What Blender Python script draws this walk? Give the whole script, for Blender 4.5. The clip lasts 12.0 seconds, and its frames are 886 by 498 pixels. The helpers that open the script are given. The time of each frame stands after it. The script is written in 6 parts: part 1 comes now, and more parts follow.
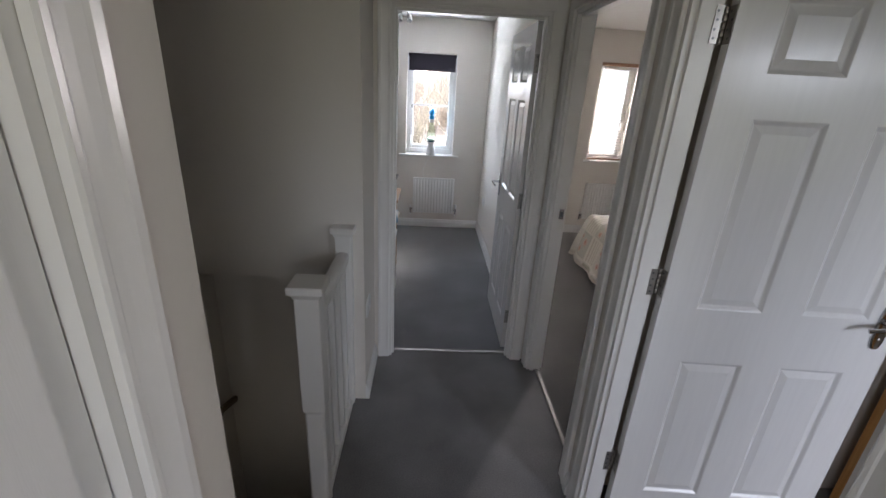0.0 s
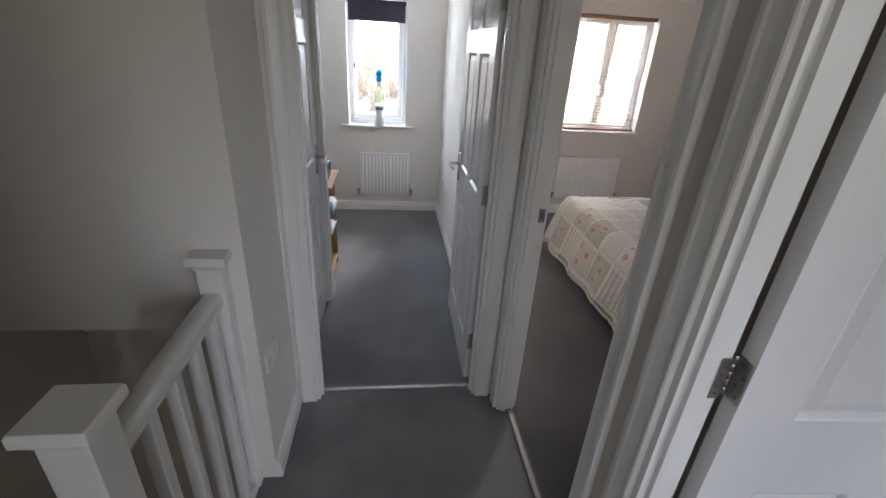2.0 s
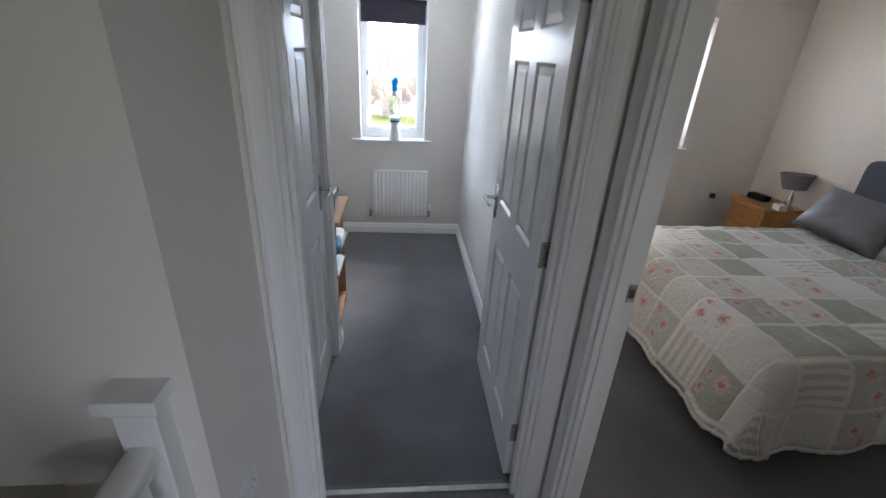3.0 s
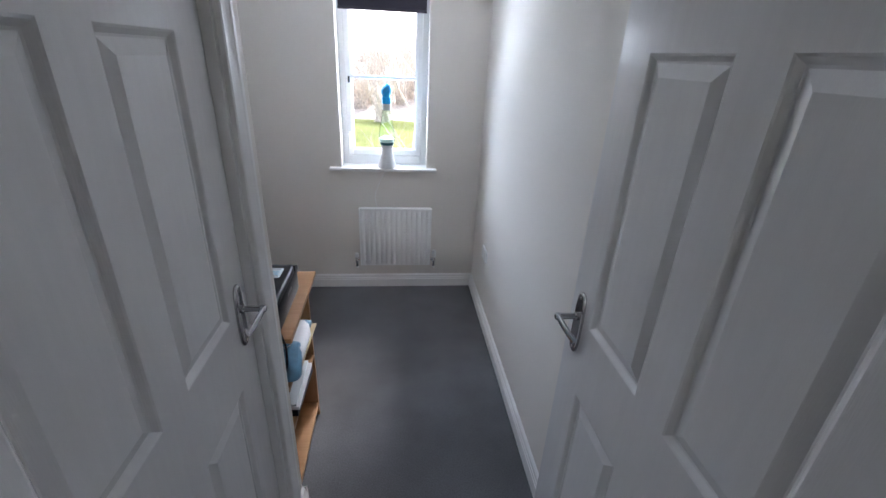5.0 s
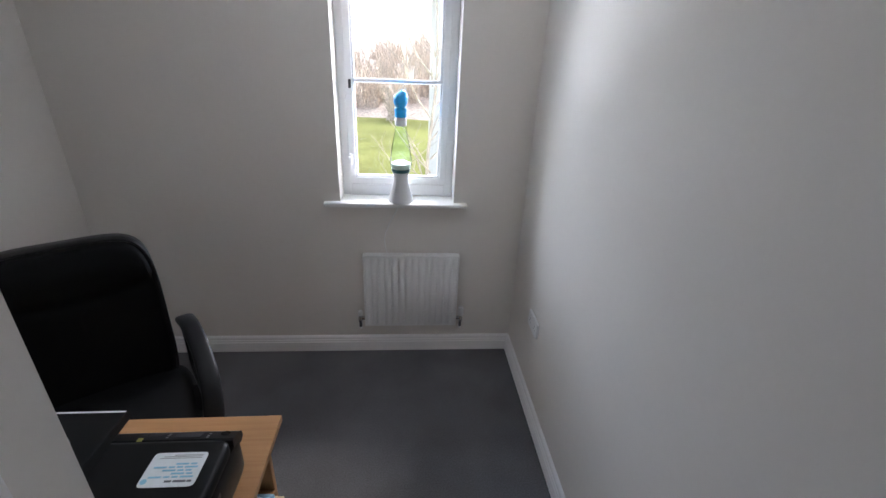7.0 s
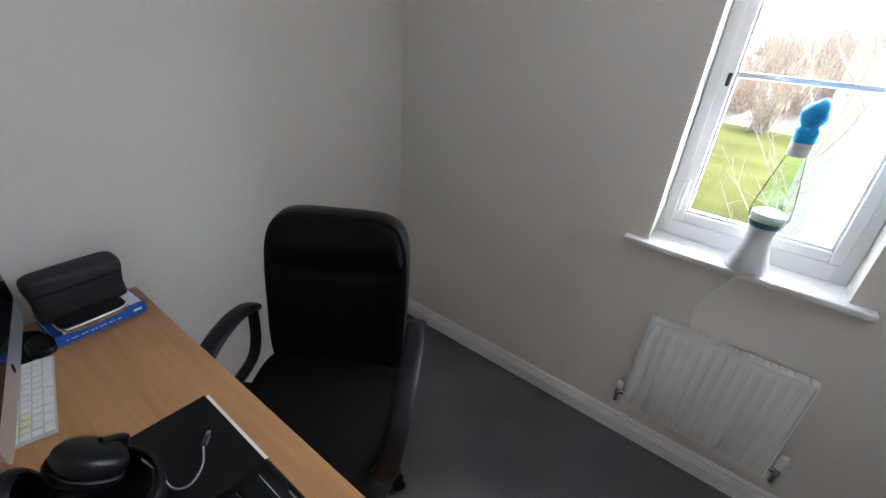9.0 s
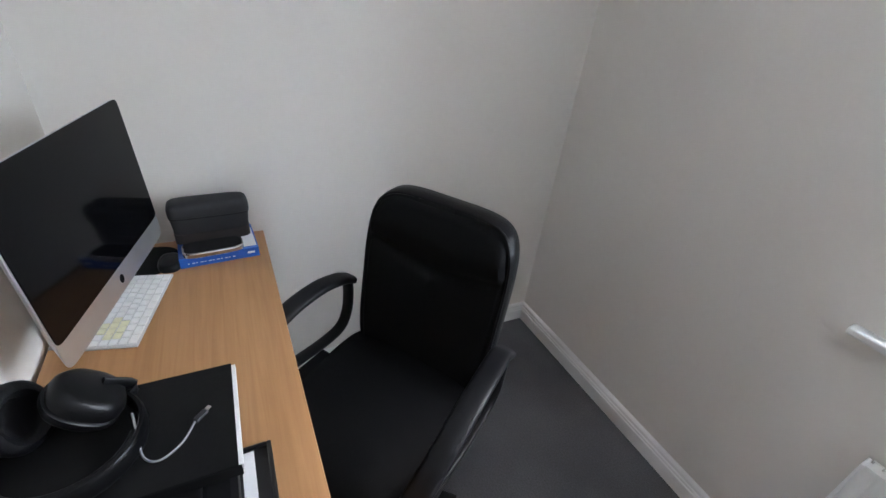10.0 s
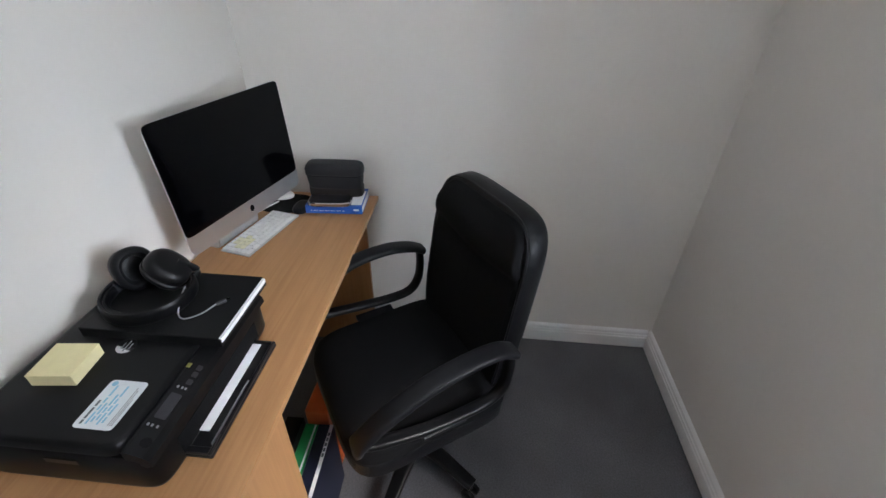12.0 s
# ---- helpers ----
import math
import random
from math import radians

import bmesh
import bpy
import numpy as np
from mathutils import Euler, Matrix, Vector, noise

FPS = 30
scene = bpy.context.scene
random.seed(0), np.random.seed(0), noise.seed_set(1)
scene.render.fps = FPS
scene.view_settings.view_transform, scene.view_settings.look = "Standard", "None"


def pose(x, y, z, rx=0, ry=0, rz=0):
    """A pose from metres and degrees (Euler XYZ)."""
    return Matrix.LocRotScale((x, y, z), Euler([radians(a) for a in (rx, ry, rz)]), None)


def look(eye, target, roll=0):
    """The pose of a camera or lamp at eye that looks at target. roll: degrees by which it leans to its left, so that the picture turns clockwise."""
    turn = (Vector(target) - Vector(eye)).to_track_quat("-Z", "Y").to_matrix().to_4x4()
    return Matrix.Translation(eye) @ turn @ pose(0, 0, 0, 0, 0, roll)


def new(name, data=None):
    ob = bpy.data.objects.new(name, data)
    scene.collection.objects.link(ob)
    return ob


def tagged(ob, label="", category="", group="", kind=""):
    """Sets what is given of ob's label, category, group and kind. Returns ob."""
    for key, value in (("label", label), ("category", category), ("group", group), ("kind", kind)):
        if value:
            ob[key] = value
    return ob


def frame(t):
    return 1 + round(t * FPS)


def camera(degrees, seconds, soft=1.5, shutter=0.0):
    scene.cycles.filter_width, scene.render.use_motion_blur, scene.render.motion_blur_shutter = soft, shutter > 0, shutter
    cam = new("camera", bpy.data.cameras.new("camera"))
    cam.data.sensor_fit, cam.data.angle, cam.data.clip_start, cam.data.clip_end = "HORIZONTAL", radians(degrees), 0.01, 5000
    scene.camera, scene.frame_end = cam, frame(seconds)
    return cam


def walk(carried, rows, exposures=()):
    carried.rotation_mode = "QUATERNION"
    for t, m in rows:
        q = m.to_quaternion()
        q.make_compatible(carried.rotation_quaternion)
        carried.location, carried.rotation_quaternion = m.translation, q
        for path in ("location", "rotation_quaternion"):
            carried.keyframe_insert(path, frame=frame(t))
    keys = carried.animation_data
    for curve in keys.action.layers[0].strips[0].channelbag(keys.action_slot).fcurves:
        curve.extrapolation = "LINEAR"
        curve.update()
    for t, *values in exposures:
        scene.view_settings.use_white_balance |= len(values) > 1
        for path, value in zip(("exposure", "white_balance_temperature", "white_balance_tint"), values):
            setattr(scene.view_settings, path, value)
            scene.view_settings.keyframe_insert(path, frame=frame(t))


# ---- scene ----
cam = camera(92.1, 12.0)
PATH = [
    (0, (0.187, -0.133, 1.705), (0.275, 1.734, 0.993), 3.2),
    (0.5, (0.272, -0.031, 1.69), (0.523, 1.824, 0.986), 3.2),
    (1, (0.285, 0.161, 1.667), (0.557, 1.997, 0.922), 3.2),
    (1.5, (0.301, 0.354, 1.658), (0.574, 2.156, 0.833), 3.1),
    (2, (0.347, 0.599, 1.652), (0.588, 2.397, 0.808), 3.6),
    (2.5, (0.344, 0.868, 1.647), (0.546, 2.67, 0.804), 4.0),
    (3, (0.297, 1.171, 1.661), (0.49, 2.978, 0.826), 3.4),
    (5, (0.291, 2.242, 1.628), (0.501, 4.052, 0.805), 2.7),
    (5.5, (0.34, 2.466, 1.629), (0.563, 4.273, 0.8), 3.6),
    (6, (0.331, 2.675, 1.621), (0.545, 4.48, 0.787), 3.8),
    (6.5, (0.295, 2.893, 1.618), (0.495, 4.7, 0.784), 3.4),
    (8.5, (0.175, 3.45, 1.594), (-0.379, 5.149, 0.696), 2.3),
    (9, (0.156, 3.573, 1.571), (-0.89, 4.992, 0.626), 4.3),
    (9.5, (0.157, 3.681, 1.539), (-1.201, 4.762, 0.546), 4.9),
    (10, (0.099, 3.831, 1.519), (-1.399, 4.653, 0.479), 6.6),
    (10.5, (0.084, 3.948, 1.529), (-1.531, 4.348, 0.417), 7.4),
    (11, (0.171, 4.094, 1.541), (-1.443, 3.948, 0.369), 7.1),
    (11.5, (0.251, 4.188, 1.549), (-1.31, 3.767, 0.372), 1.6),
    (12, (0.246, 4.27, 1.552), (-1.408, 4.136, 0.435), 1.1),
]
EXPOSURES = [(0, 2.48, 6350, 15), (1.5, 2.83, 6350, 15), (2.2, 2.82, 6250, 15), (3, 2.84, 5950, 13), (5.5, 2.48, 6050, 16), (6.5, 2.16, 6250, 17),
             (8.5, 2.24, 6400, 14), (9.5, 2.54, 6400, 14), (10.5, 3.12, 6250, 14), (11.2, 2.88, 6300, 14), (12, 2.68, 6450, 14)]
walk(cam, [(t, look(eye, target, roll)) for t, eye, target, roll in PATH], EXPOSURES)

# ---- world, light, exposure ----
world = bpy.data.worlds.new("overcast_sky")
scene.world = world
world.use_nodes = True
_n = world.node_tree.nodes
_l = world.node_tree.links
_sky = _n.new("ShaderNodeTexSky")
_sky.sky_type = "NISHITA"
_sky.sun_disc = False
_sky.sun_elevation, _sky.sun_rotation = radians(38), radians(25)
_sky.air_density, _sky.dust_density = 1.0, 2.0
_hsv = _n.new("ShaderNodeHueSaturation")
_hsv.inputs["Saturation"].default_value = 0.6
_l.new(_sky.outputs[0], _hsv.inputs["Color"])
_l.new(_hsv.outputs[0], _n["Background"].inputs["Color"])
_n["Background"].inputs["Strength"].default_value = 0.15
sun = new("sun", bpy.data.lights.new("sun", "SUN"))
sun.data.energy, sun.data.angle, sun.data.color = 1.0, radians(20), (1.0, 0.95, 0.88)
sun.matrix_world = look((6, 20, 22), (0, 0, 0))


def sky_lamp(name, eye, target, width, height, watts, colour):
    """Daylight entering at a window, and fill light at added openings."""
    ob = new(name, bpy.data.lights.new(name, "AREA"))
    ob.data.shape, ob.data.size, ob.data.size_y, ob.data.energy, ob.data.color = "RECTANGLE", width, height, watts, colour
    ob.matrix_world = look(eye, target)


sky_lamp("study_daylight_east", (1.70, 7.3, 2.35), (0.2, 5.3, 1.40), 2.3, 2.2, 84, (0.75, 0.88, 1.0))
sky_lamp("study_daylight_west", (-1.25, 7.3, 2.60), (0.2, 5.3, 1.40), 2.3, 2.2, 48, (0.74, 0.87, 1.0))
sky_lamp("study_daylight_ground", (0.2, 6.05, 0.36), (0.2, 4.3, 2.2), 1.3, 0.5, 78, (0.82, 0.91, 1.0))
sky_lamp("bedroom_window_daylight", (4.15, 6.5, 1.80), (2.55, 5.15, 1.45), 1.3, 1.2, 215, (1.0, 0.96, 0.93))
# Landing lamp is added fill from behind; no window is known there.
sky_lamp("landing_fill_lamp", (0.42, -1.27, 1.55), (-0.15, 0.5, 1.05), 0.6, 0.95, 1.0, (1.0, 0.97, 0.90))
sky_lamp("room_window_daylight", (3.20, -2.65, 2.45), (2.3, -0.1, 1.0), 1.2, 1.1, 21, (0.85, 0.91, 1.0))
# Added fill lamp for the dark stairwell, set at an unseen gap in wall_left.
sky_lamp("stair_fill_lamp", (-1.30, 0.80, -1.25), (-0.6, 1.6, -1.3), 0.5, 0.8, 1.1, (1.0, 0.96, 0.84))


# ---- materials ----
def material(name, base, rough=0.5, metal=0.0, grain=0.0, grain_scale=200.0, stain=0.0, stain_scale=3.0,
             bump=0.0, bump_scale=300.0, coat=0.0, spec=0.5, random=0.0, stretch=None):
    """Principled surface with colour variation at two scales and fine relief, in object metres."""
    m = bpy.data.materials.new(name)
    m.use_nodes = True
    nodes, links = m.node_tree.nodes, m.node_tree.links
    bsdf = nodes["Principled BSDF"]
    bsdf.inputs["Roughness"].default_value = rough
    bsdf.inputs["Metallic"].default_value = metal
    bsdf.inputs["Coat Weight"].default_value = coat
    bsdf.inputs["Specular IOR Level"].default_value = spec
    bsdf.inputs["Base Color"].default_value = (*base, 1)
    geo = nodes.new("ShaderNodeNewGeometry")
    mapping = nodes.new("ShaderNodeMapping")
    if stretch:
        tc = nodes.new("ShaderNodeTexCoord")
        links.new(tc.outputs["Object"], mapping.inputs["Vector"])
        mapping.inputs["Scale"].default_value = stretch
    else:
        links.new(geo.outputs["Position"], mapping.inputs["Vector"])
    colour = None
    for amount, scale, detail in ((stain, stain_scale, 4), (grain, grain_scale, 2)):
        if not amount:
            continue
        tex = nodes.new("ShaderNodeTexNoise")
        tex.inputs["Scale"].default_value, tex.inputs["Detail"].default_value = scale, detail
        links.new(mapping.outputs[0], tex.inputs["Vector"])
        ramp = nodes.new("ShaderNodeMapRange")
        ramp.inputs["From Min"].default_value, ramp.inputs["From Max"].default_value = 0.3, 0.7
        ramp.inputs["To Min"].default_value, ramp.inputs["To Max"].default_value = 1 - amount, 1 + amount
        links.new(tex.outputs["Fac"], ramp.inputs["Value"])
        mul = nodes.new("ShaderNodeVectorMath")
        mul.operation = "SCALE"
        if colour is None:
            mul.inputs[0].default_value = base
        else:
            links.new(colour, mul.inputs[0])
        links.new(ramp.outputs[0], mul.inputs["Scale"])
        colour = mul.outputs[0]
    if random:
        info = nodes.new("ShaderNodeObjectInfo")
        ramp = nodes.new("ShaderNodeMapRange")
        ramp.inputs["To Min"].default_value, ramp.inputs["To Max"].default_value = 1 - random, 1 + random
        links.new(info.outputs["Random"], ramp.inputs["Value"])
        mul = nodes.new("ShaderNodeVectorMath")
        mul.operation = "SCALE"
        if colour is None:
            mul.inputs[0].default_value = base
        else:
            links.new(colour, mul.inputs[0])
        links.new(ramp.outputs[0], mul.inputs["Scale"])
        colour = mul.outputs[0]
    if colour is not None:
        links.new(colour, bsdf.inputs["Base Color"])
    if bump:
        tex = nodes.new("ShaderNodeTexNoise")
        tex.inputs["Scale"].default_value, tex.inputs["Detail"].default_value = bump_scale, 3
        links.new(mapping.outputs[0], tex.inputs["Vector"])
        bm_node = nodes.new("ShaderNodeBump")
        bm_node.inputs["Strength"].default_value = bump
        bm_node.inputs["Distance"].default_value = 0.002
        links.new(tex.outputs["Fac"], bm_node.inputs["Height"])
        links.new(bm_node.outputs[0], bsdf.inputs["Normal"])
    return m


def carpet(name, base):
    """Cut-pile carpet: tuft grain, brushed patches and pile relief."""
    m = material(name, base, rough=0.78, grain=0.22, grain_scale=170, stain=0.34, stain_scale=2.1, bump=0.5, bump_scale=330, spec=0.45)
    m.node_tree.nodes["Principled BSDF"].inputs["Sheen Weight"].default_value = 1.0
    m.node_tree.nodes["Principled BSDF"].inputs["Sheen Roughness"].default_value = 0.38
    return m


def wood(name, base, dark, rough=0.4, axis=0, scale=1.0):
    """Long-grained wood: fibres drawn out along one object axis, with slow bands of tone."""
    m = material(name, base, rough=rough, spec=0.4)
    nodes, links = m.node_tree.nodes, m.node_tree.links
    bsdf = nodes["Principled BSDF"]
    geo = nodes.new("ShaderNodeNewGeometry")
    mapping = nodes.new("ShaderNodeMapping")
    s = [38.0 * scale, 38.0 * scale, 38.0 * scale]
    s[axis] = 1.6 * scale
    mapping.inputs["Scale"].default_value = s
    links.new(geo.outputs["Position"], mapping.inputs["Vector"])
    fine = nodes.new("ShaderNodeTexNoise")
    fine.inputs["Scale"].default_value, fine.inputs["Detail"].default_value, fine.inputs["Distortion"].default_value = 2.4, 6, 0.6
    links.new(mapping.outputs[0], fine.inputs["Vector"])
    broad = nodes.new("ShaderNodeTexNoise")
    broad.inputs["Scale"].default_value, broad.inputs["Detail"].default_value = 0.35, 2
    links.new(mapping.outputs[0], broad.inputs["Vector"])
    add = nodes.new("ShaderNodeMath")
    add.operation = "MULTIPLY_ADD"
    add.inputs[1].default_value = 0.6
    links.new(fine.outputs["Fac"], add.inputs[0])
    half = nodes.new("ShaderNodeMath")
    half.operation = "MULTIPLY"
    half.inputs[1].default_value = 0.4
    links.new(broad.outputs["Fac"], half.inputs[0])
    links.new(half.outputs[0], add.inputs[2])
    ramp = nodes.new("ShaderNodeValToRGB")
    ramp.color_ramp.elements[0].position, ramp.color_ramp.elements[0].color = 0.36, (*dark, 1)
    ramp.color_ramp.elements[1].position, ramp.color_ramp.elements[1].color = 0.58, (*base, 1)
    links.new(add.outputs[0], ramp.inputs["Fac"])
    links.new(ramp.outputs["Color"], bsdf.inputs["Base Color"])
    bump = nodes.new("ShaderNodeBump")
    bump.inputs["Strength"].default_value, bump.inputs["Distance"].default_value = 0.12, 0.001
    links.new(fine.outputs["Fac"], bump.inputs["Height"])
    links.new(bump.outputs[0], bsdf.inputs["Normal"])
    return m


def clear_glass(name, tint=(1, 1, 1), gloss=0.06):
    """Thin pane: light passes straight on, with a faint mirror sheen."""
    m = bpy.data.materials.new(name)
    m.use_nodes = True
    nodes, links = m.node_tree.nodes, m.node_tree.links
    nodes.remove(nodes["Principled BSDF"])
    out = nodes["Material Output"]
    clear, shine, mix, fresnel = (nodes.new("ShaderNodeBsdfTransparent"), nodes.new("ShaderNodeBsdfGlossy"),
                                  nodes.new("ShaderNodeMixShader"), nodes.new("ShaderNodeFresnel"))
    clear.inputs["Color"].default_value = (*tint, 1)
    shine.inputs["Roughness"].default_value = 0.02
    fresnel.inputs["IOR"].default_value = 1.0 + gloss * 6
    links.new(fresnel.outputs[0], mix.inputs[0])
    links.new(clear.outputs[0], mix.inputs[1])
    links.new(shine.outputs[0], mix.inputs[2])
    links.new(mix.outputs[0], out.inputs["Surface"])
    return m


M_WALL = material("magnolia_emulsion", (0.745, 0.704, 0.655), rough=0.75, stain=0.02, stain_scale=1.3, grain=0.006, grain_scale=60, bump=0.05, bump_scale=130, spec=0.25)
M_WALL_WARM = material("cream_emulsion", (0.70, 0.65, 0.58), rough=0.8, stain=0.025, stain_scale=1.3, grain=0.015, grain_scale=60, bump=0.18, bump_scale=130, spec=0.2)
M_CEILING = material("ceiling_white", (0.8, 0.79, 0.77), rough=0.9, stain=0.02, stain_scale=2, bump=0.2, bump_scale=160, spec=0.1)
M_GLOSS = material("white_gloss_paint", (0.785, 0.77, 0.755), rough=0.3, stain=0.025, stain_scale=4, bump=0.06, bump_scale=70, spec=0.45)
M_DOOR = material("white_door_paint", (0.785, 0.772, 0.768), rough=0.21, stain=0.02, stain_scale=4, bump=0.12, bump_scale=40, spec=0.45, stretch=(14, 14, 1.2))
M_UPVC = material("white_upvc", (0.82, 0.83, 0.84), rough=0.25, stain=0.02, stain_scale=6, spec=0.5)
M_RAD = material("radiator_enamel", (0.86, 0.86, 0.845), rough=0.35, stain=0.02, stain_scale=5, spec=0.5)
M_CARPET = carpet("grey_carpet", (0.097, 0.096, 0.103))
# Lighter copy of grey_carpet; the landing's stronger light is put into its colour.
M_CARPET_LIT = carpet("grey_carpet_lit", (0.140, 0.134, 0.136))
M_CARPET_BED = carpet("charcoal_carpet", (0.062, 0.060, 0.058))
M_CHROME = material("polished_chrome", (0.55, 0.55, 0.56), rough=0.09, metal=1.0, stain=0.05, stain_scale=30)
M_STEEL = material("dull_steel", (0.42, 0.40, 0.38), rough=0.35, metal=1.0, stain=0.12, stain_scale=60)
M_STRIP = material("threshold_bar_metal", (0.34, 0.335, 0.325), rough=0.4, metal=0.8, stain=0.1, stain_scale=20)
M_DESK = wood("beech_laminate", (0.44, 0.236, 0.107), (0.375, 0.192, 0.083), rough=0.38)
M_DESK_V = wood("beech_laminate_upright", (0.44, 0.236, 0.107), (0.375, 0.192, 0.083), rough=0.42, axis=2)
M_PINE = wood("honey_pine", (0.52, 0.27, 0.09), (0.38, 0.17, 0.05), rough=0.35, axis=2)
M_PINE_H = wood("honey_pine_flat", (0.50, 0.25, 0.085), (0.36, 0.16, 0.05), rough=0.35, axis=1)
M_RAIL = wood("dark_timber", (0.17, 0.115, 0.075), (0.11, 0.07, 0.045), rough=0.4, axis=1)
M_LEATHER = material("black_leather", (0.005, 0.005, 0.006), rough=0.36, grain=0.2, grain_scale=260, stain=0.15, stain_scale=6, bump=0.35, bump_scale=420, spec=0.24)
M_MESH = material("black_fabric", (0.006, 0.006, 0.0066), rough=0.8, grain=0.3, grain_scale=500, bump=0.4, bump_scale=700, spec=0.12)
M_PLASTIC = material("black_plastic", (0.005, 0.005, 0.0056), rough=0.33, grain=0.1, grain_scale=300, bump=0.1, bump_scale=600, spec=0.22)
M_ARM = material("armrest_plastic", (0.008, 0.008, 0.0095), rough=0.42, grain=0.1, grain_scale=300, bump=0.12, bump_scale=500, spec=0.2)
M_PIANO = material("glossy_black_plastic", (0.008, 0.008, 0.009), rough=0.3, stain=0.1, stain_scale=15, spec=0.5)
M_DARKGREY = material("dark_grey_plastic", (0.028, 0.028, 0.032), rough=0.5, grain=0.08, grain_scale=200, spec=0.4)
M_ALU = material("silver_aluminium", (0.62, 0.62, 0.63), rough=0.32, metal=0.85, stain=0.03, stain_scale=20)
M_SCREEN = material("black_screen_glass", (0.0015, 0.0015, 0.002), rough=0.08, stain=0.1, stain_scale=9, spec=0.14)
M_KEY = material("white_keys", (0.80, 0.80, 0.79), rough=0.45, stain=0.03, stain_scale=40, random=0.03)
M_KEY_AGED = material("yellowed_keys", (0.76, 0.74, 0.52), rough=0.5, stain=0.06, stain_scale=40, random=0.05)
M_PAPER = material("white_paper", (0.80, 0.79, 0.80), rough=0.8, stain=0.03, stain_scale=20, spec=0.2)
M_LABEL = material("pale_label", (0.70, 0.74, 0.76), rough=0.5, stain=0.03, stain_scale=40)
M_LABEL_BLUE = material("blue_print", (0.25, 0.52, 0.66), rough=0.5, stain=0.08, stain_scale=90)
M_INK = material("grey_ink", (0.12, 0.13, 0.14), rough=0.6, stain=0.08, stain_scale=90)
M_YELLOW = material("yellow_note_paper", (0.78, 0.70, 0.40), rough=0.8, stain=0.04, stain_scale=30, spec=0.2)
M_BLUEBOOK = material("blue_book_cover", (0.012, 0.10, 0.42), rough=0.3, stain=0.06, stain_scale=20, coat=0.2)
M_NOTEBLACK = material("black_notebook_cover", (0.006, 0.006, 0.0065), rough=0.38, spec=0.18, grain=0.12, grain_scale=200, bump=0.1, bump_scale=500)
M_CASE = material("dark_zip_case", (0.013, 0.013, 0.015), rough=0.7, grain=0.25, grain_scale=300, bump=0.4, bump_scale=500)
M_CASEBAND = material("brown_case_band", (0.018, 0.012, 0.011), rough=0.5, grain=0.2, grain_scale=200)
M_CABLE = material("grey_cable", (0.25, 0.25, 0.26), rough=0.5, stain=0.05, stain_scale=40)
M_WHITEPLASTIC = material("white_plastic", (0.78, 0.78, 0.77), rough=0.35, stain=0.03, stain_scale=20)
M_BLIND = material("mauve_grey_blind", (0.055, 0.05, 0.065), rough=0.85, grain=0.15, grain_scale=400, bump=0.3, bump_scale=600, spec=0.1)
M_SLAT = material("cream_blind_slat", (0.30, 0.245, 0.19), rough=0.5, stain=0.04, stain_scale=20, random=0.04)
M_SLATWOOD = material("brown_blind_rail", (0.30, 0.17, 0.10), rough=0.5, stain=0.1, stain_scale=20)
M_GLASS = clear_glass("window_glass")
M_LAMPGLASS = clear_glass("lamp_liquid_glass", tint=(0.88, 0.97, 0.90), gloss=0.011)
M_BLUEWAX = material("blue_wax", (0.0, 0.36, 0.80), rough=0.35, stain=0.1, stain_scale=40)
M_WHITEWAX = material("milky_wax", (0.72, 0.78, 0.74), rough=0.35, stain=0.05, stain_scale=40)
M_TEAL = material("dark_teal_wax", (0.02, 0.12, 0.14), rough=0.35, stain=0.05, stain_scale=40)
M_LAMPBASE = material("white_lamp_metal", (0.66, 0.66, 0.67), rough=0.3, metal=0.2, stain=0.04, stain_scale=20)
M_GREYCLOTH = material("slate_cloth", (0.075, 0.08, 0.095), rough=0.9, grain=0.25, grain_scale=500, bump=0.5, bump_scale=600, spec=0.15)
M_PILLOW = material("silver_grey_satin", (0.12, 0.113, 0.116), rough=0.42, grain=0.08, grain_scale=300, bump=0.3, bump_scale=40)
M_CREAMCLOTH = material("cream_cotton", (0.50, 0.47, 0.42), rough=0.9, grain=0.15, grain_scale=300, bump=0.4, bump_scale=400, spec=0.1)
M_SHADE = material("grey_lamp_shade", (0.16, 0.15, 0.16), rough=0.8, grain=0.12, grain_scale=400, bump=0.3, bump_scale=600)
M_BEDBASE = material("dark_divan_cloth", (0.03, 0.028, 0.03), rough=0.9, grain=0.2, grain_scale=400, bump=0.4, bump_scale=500)
M_BLUEBAG = material("blue_printed_wrapper", (0.12, 0.27, 0.40), rough=0.35, stain=0.25, stain_scale=18)
M_MANILA = material("manila_card", (0.62, 0.50, 0.30), rough=0.75, stain=0.05, stain_scale=20)
M_GREEN = material("green_folder", (0.02, 0.30, 0.09), rough=0.4, stain=0.08, stain_scale=20)
M_ORANGE = material("orange_red_folder", (0.55, 0.10, 0.02), rough=0.45, stain=0.12, stain_scale=20)
M_YELLOWCARD = material("yellow_folder", (0.70, 0.42, 0.04), rough=0.5, stain=0.06, stain_scale=20)
M_OLIVE = material("olive_sticker", (0.34, 0.32, 0.09), rough=0.5, stain=0.08, stain_scale=40)
M_NAVY = material("navy_binder", (0.01, 0.013, 0.03), rough=0.4, stain=0.1, stain_scale=20)
M_GRASS = material("lawn", (0.19, 0.21, 0.065), rough=0.95, stain=0.3, stain_scale=0.35, grain=0.3, grain_scale=9, bump=0.5, bump_scale=30, spec=0.1)
M_BARK = material("pale_bark", (0.42, 0.38, 0.32), rough=0.9, stain=0.2, stain_scale=3, spec=0.1)
